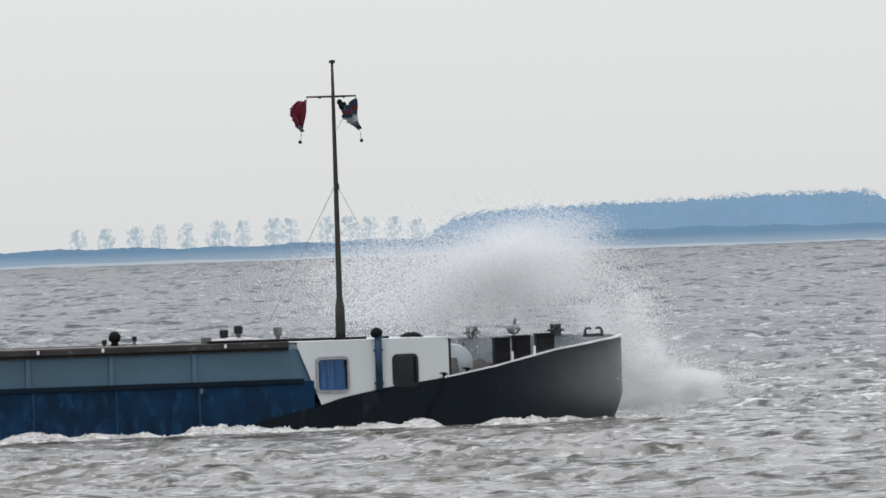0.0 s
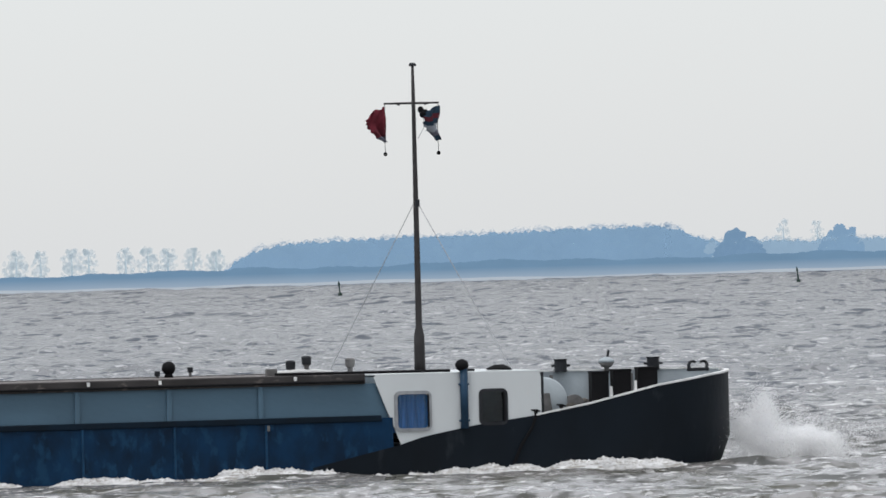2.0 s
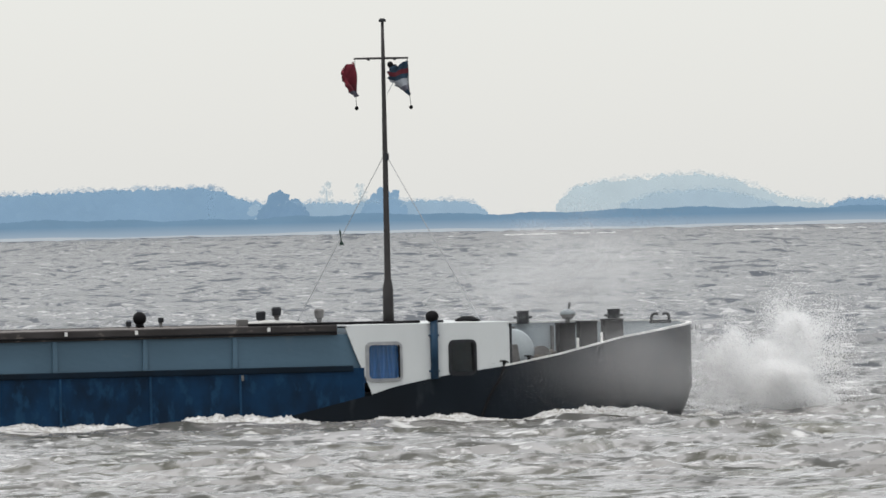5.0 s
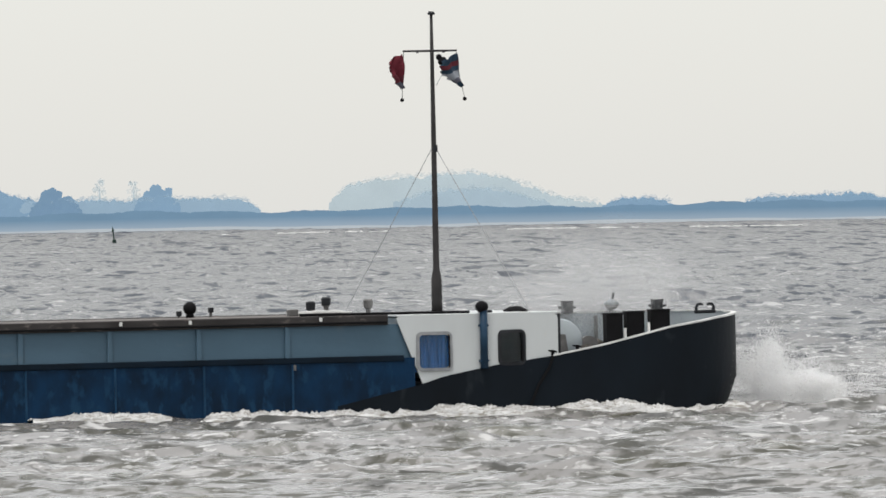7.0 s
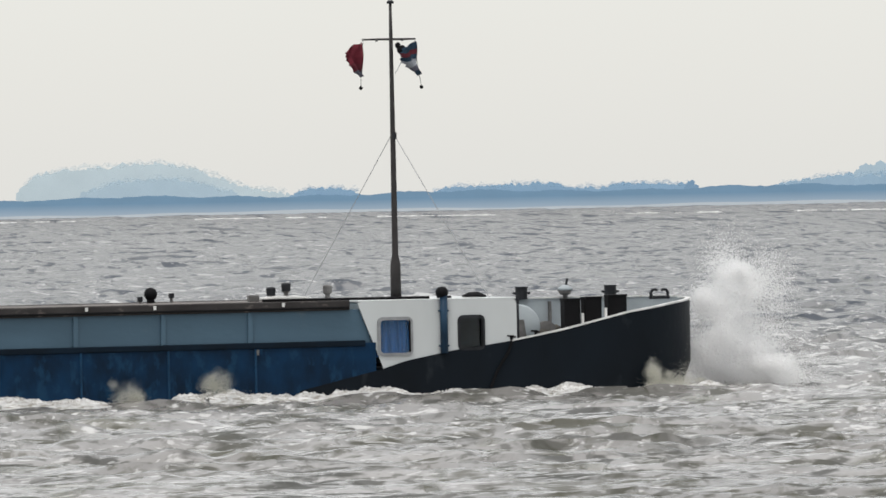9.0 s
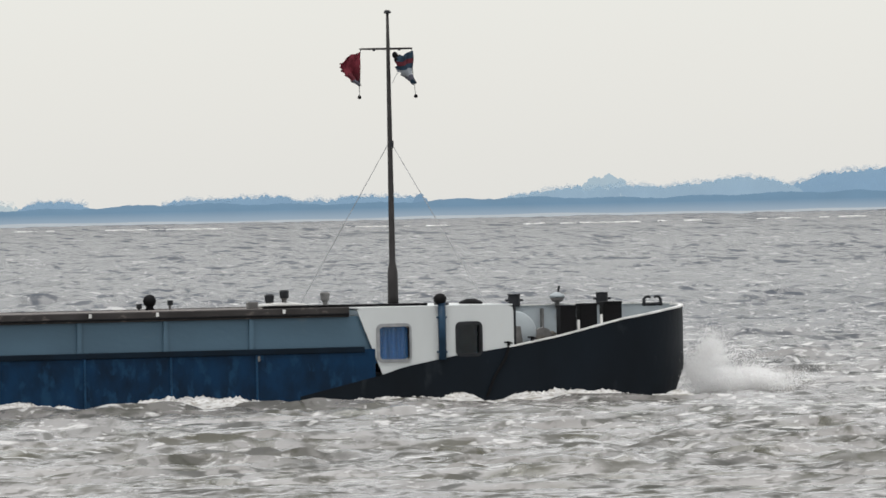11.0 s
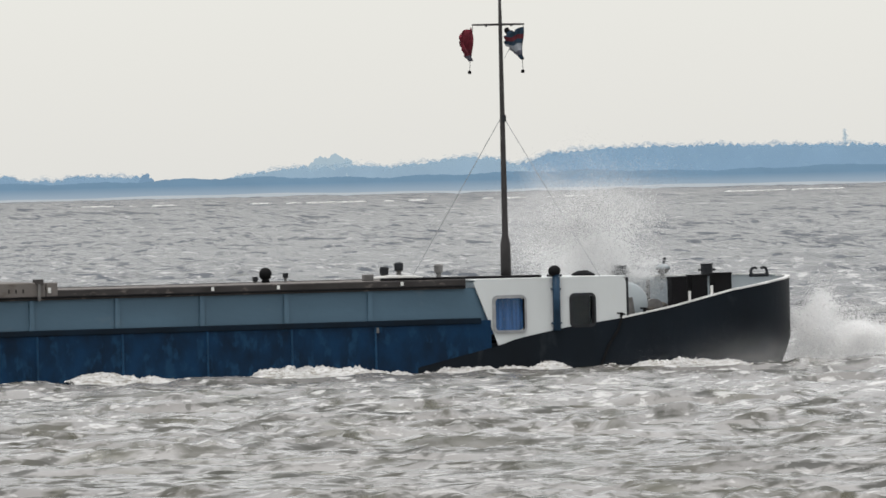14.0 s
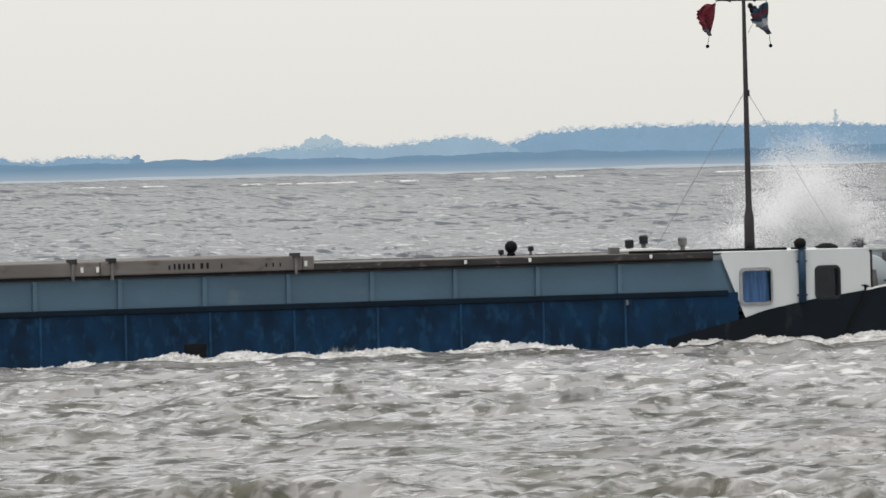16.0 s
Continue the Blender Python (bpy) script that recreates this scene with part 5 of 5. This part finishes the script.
# arc of water swept up and out at the stem
puff(spray("white arc of spray swept up off the bow", 109, 38000, [(-0.15, 0.95, 0.4, 0.5, 0.6, 0.8), (0.55, 0.15, 0.6, 0.6, 0.7, 1), (1.45, -0.65, 0.75, 0.6, 0.4, 0.7)], 1.0, drop=(0.0075, 0.0145), clumps=110, spread_to=0.68),
     [(0, 7.0, 0.4, DOWN, 0), (11.4, 6.7, 0.4, DOWN, 0), (11.75, 6.7, 0.4, 0.3, 0), (12.0, 6.85, 0.4, 1.15, 0), (12.3, 6.95, 0.4, 1.75, 3), (12.5, 7.0, 0.4, 1.75, 6), (12.8, 7.1, 0.5, 0.3, 9), (13.1, 7.0, 0.6, -1.2, 9), (13.8, 7.0, 0.6, DOWN, 9), (16, 7.0, 0.6, DOWN, 9)])
puff(spray("thin mist drifting over the foredeck", 110, 36000, [(0, 0, 1.9, 0.7, 0.7, 1), (0.5, 0.5, 1.2, 0.5, 0.7, 0.6)], 1.0, M_MIST, drop=(0.0041, 0.0077), clumps=110, spread_to=0.72),
     [(0, 5, 3.0, DOWN, 0), (2.4, 5, 3.0, DOWN, 0), (2.75, 4.4, 3.0, 2.3, 0), (3.0, 4.2, 3.0, 2.7, 2), (3.3, 4.2, 3.0, 2.3, 2), (3.7, 4.4, 3.0, 2.6, 2), (4.0, 4.0, 3.0, 3.0, 2), (4.5, 3.5, 3.0, 3.1, 4), (5.0, 4.4, 3.0, 2.5, 4), (5.4, 4.4, 3.1, 1.2, 4), (6.0, 4.4, 3.1, -1.0, 2), (6.6, 4.4, 3.0, 0.4, 0), (7.0, 4.2, 3.0, 2.0, 0), (7.3, 4.0, 3.0, 1.9, 4), (7.6, 3.6, 3.2, 1.0, 6), (8.2, 3, 3.2, DOWN, 8), (11.0, 4.6, 3.0, DOWN, 0), (11.5, 4.2, 3.0, 2.2, 2), (12.0, 3.2, 3.0, 2.9, 4), (12.5, 3.0, 3.1, 2.6, 6),
      (13.0, 3.0, 3.2, 2.0, 8), (13.5, 2.8, 3.2, 2.6, 8), (14.0, 2.4, 3.1, 2.9, 6), (14.5, 3.6, 3.0, 2.35, 4), (15.0, 3.4, 3.0, 2.1, 4), (15.5, 2.9, 3.1, 1.6, 6), (16.0, 2.0, 3.2, 1.8, 8)])
puff(spray("white spray blown back over the foredeck", 111, 28000, [(0, 0.1, 0.75, 0.6, 0.8, 1), (-0.9, -0.35, 0.8, 0.6, 0.45, 0.4), (0.7, -0.5, 0.6, 0.6, 0.4, 0.35)], 1.0, drop=(0.007, 0.014), clumps=130, spread_to=0.72),
     [(0, 5.6, 2.9, DOWN, 0), (11.2, 4.2, 2.9, DOWN, 0), (11.6, 3.7, 2.9, 1.8, 0), (12.0, 3.1, 2.9, 2.6, 0), (12.35, 2.6, 2.9, 1.5, 3), (12.7, 3.4, 2.9, 0.6, 3), (13.0, 4.5, 2.9, 1.6, 3), (13.5, 4.0, 2.9, 3.05, 3), (13.8, 3.4, 3.0, 2.7, 6), (14.1, 2.8, 3.0, 2.0, 8), (14.6, 3.4, 3.0, 0.7, 10), (15.0, 3.9, 3.0, 1.7, 12), (15.3, 3.2, 3.0, 0.4, 12), (15.55, 2.4, 2.9, 0.4, 8), (15.8, 2.4, 2.9, 2.3, 4), (16.0, 2.4, 2.9, 2.95, 4)])
SPLASH = [(0, -0.05, 0.26, 0.12, 0.26, 1), (0.35, -0.22, 0.4, 0.15, 0.14, 0.7), (-0.08, 0.25, 0.12, 0.08, 0.16, 0.3)]
puff(spray("muddy splash thrown up along the hull side", 112, 7000, SPLASH, 1.0, M_MUDDY, (0.005, 0.010), clumps=60, spread_to=0.65),
     [(0, -4.8, -2.0, DOWN, 0), (2.3, -4.4, -2.0, DOWN, 0), (2.7, -4.6, -2.0, -0.6, 0), (3.0, -4.8, -2.0, 0.12, 0), (3.3, -5.2, -2.0, -0.8, 0), (3.8, -4.8, -2.0, DOWN, 0), (7.6, -4.0, -2.0, DOWN, 0), (8.2, -3.9, -2.0, -0.9, 0), (8.6, -4.1, -2.0, -0.05, 0), (9.0, -4.4, -2.0, 0.18, 0), (9.4, -5.0, -2.0, 0.0, 0), (9.7, -5.6, -2.0, -1.0, 0), (10.4, -6, -2.0, DOWN, 0), (13.6, -4.2, -2.0, DOWN, 0), (14.1, -4.7, -2.0, -0.4, 0), (14.5, -5.05, -2.0, 0.5, 0),
      (14.8, -5.7, -2.0, 0.1, 0), (15.0, -6.1, -2.0, 0.1, 0), (15.3, -6.6, -2.0, -0.6, 0), (16, -7, -2.0, -3.0, 0)])
puff(spray("low muddy splash running aft along the hull side", 113, 6000, SPLASH[:2], 1.0, M_MUDDY, (0.005, 0.010), clumps=60, spread_to=0.65),
     [(0, -8.0, -2.0, DOWN, 0), (8.0, -5.8, -2.0, DOWN, 0), (8.6, -6.0, -2.0, -0.5, 0), (9.0, -6.2, -2.0, 0.08, 0), (9.4, -6.8, -2.0, -0.2, 0), (10.0, -7.5, -2.0, DOWN, 0), (13.0, -7.6, -2.0, -0.9, 0), (13.5, -8.0, -2.0, 0.0, 0), (14.0, -7.6, -2.0, -0.6, 0), (14.6, -8.1, -2.0, -0.4, 0), (15.0, -8.5, -2.0, 0.1, 0), (15.5, -9.0, -2.0, 0.0, 0), (16, -9.6, -2.0, -0.2, 0)])
puff(spray("white water climbing the lower bow plates", 114, 7000, [(0, 0, 0.42, 0.16, 0.2, 1), (-0.25, 0.22, 0.14, 0.1, 0.2, 0.35), (0.5, -0.05, 0.35, 0.3, 0.16, 0.6)], 1.0, M_MUDDY, (0.005, 0.010), clumps=70, spread_to=0.6),
     [(0, 5.2, -1.75, DOWN, 20), (3.5, 5.2, -1.75, DOWN, 20), (3.8, 5.2, -1.75, -0.3, 20), (4.0, 5.0, -1.75, 0.22, 20), (4.3, 4.7, -1.85, 0.0, 18), (4.8, 4.2, -1.95, DOWN, 10), (8.4, 5.3, -1.7, DOWN, 20), (8.75, 5.2, -1.7, -0.2, 20), (9.0, 5.0, -1.75, 0.14, 20), (9.3, 4.7, -1.85, 0.0, 18), (9.8, 4.2, -1.95, DOWN, 10), (11.9, 4.7, -1.85, DOWN, 12), (12.25, 4.5, -1.9, 0.0, 12), (12.5, 4.15, -1.95, 0.36, 10), (12.8, 3.8, -1.98, 0.0, 8), (13.3, 3.4, -2.0, DOWN, 5), (16, 3.4, -2.0, DOWN, 5)])

CRESTS = []
for seed, (t0, dx, length, high, rate) in enumerate([(0.0, -1.0, 2.6, 0.34, 0.25), (0.0, -5.6, 2.2, 0.24, 0.5), (0.5, 3.6, 2.8, 0.38, 0.1), (3.0, -6.3, 2.6, 0.32, 0.5), (7.5, -3.2, 2.4, 0.28, 0.4),
                                                     (8.0, 0.2, 2.2, 0.36, 0.15), (9.0, -11.4, 2.8, 0.26, 0.4), (12.0, 2.2, 2.0, 0.36, 0.3), (13.0, -15.0, 2.6, 0.28, 0.3), (14.5, -5.4, 3.4, 0.42, 0.35),
                                                     (3.0, 1.4, 2.2, 0.34, 0.2), (12.0, -1.2, 2.0, 0.3, 0.3), (16.0, -9.0, 2.4, 0.34, 0.3), (16.0, -13.2, 2.4, 0.34, 0.3), (8.5, -7.8, 2.2, 0.26, 0.3), (5.0, 5.2, 1.8, 0.30, 0.05)]):
    CRESTS.append((foam_crest("white breaking foam crest along the hull side", 200 + seed, length, high), t0, dx, rate, seed))


# ---- everything that moves ----
def motions():
    walk(BARGE, [(r[0], ship_pose(*r[1:])) for r in SHIP])
    walk(WATER, [(0.0, pose(6.0, 2.0, 0)), (4.0, pose(3.0, 1.0, 0.02)), (8.0, pose(0, 0, -0.02)), (12.0, pose(-3.0, -1.0, 0.02)), (16.0, pose(-6.0, -2.0, 0))])
    for ob, home, seed, tip in ((FLAG_RED, (-0.52, 0.22, 7.30), 1.0, 8), (FLAG_TRI, (0.46, -0.13, 7.30), 2.6, -3)):
        rows = []
        for k in range(41):
            t = k * 0.4
            rows.append((t, pose(*home, 5 * math.sin(t * 3.1 + seed), tip + 5 * math.sin(t * 4.3 + seed * 2) + 3 * math.sin(t * 9.1), 24 * math.sin(t * 2.7 + seed) + 12 * math.sin(t * 6.1 + seed * 3))))
        walk(ob, rows)
    for ob, rows in PUFFS:
        walk(ob, [(t, beside(t, dx, dy, z, turn)) for t, dx, dy, z, turn in rows])
    for ob, t0, dx, rate, seed in CRESTS:
        rows = []
        for k in range(33):
            t = k * 0.5
            rows.append((t, beside(t, dx - rate * (t - t0) * 0.5 + 0.25 * math.sin(t * 1.3 + seed), NEAR - 0.22, 0.03 + 0.06 * math.sin(t * 2.2 + seed * 1.7), 3 * math.sin(t * 1.1 + seed), 2 * math.sin(t * 1.9 + seed))))
        walk(ob, rows)


motions()
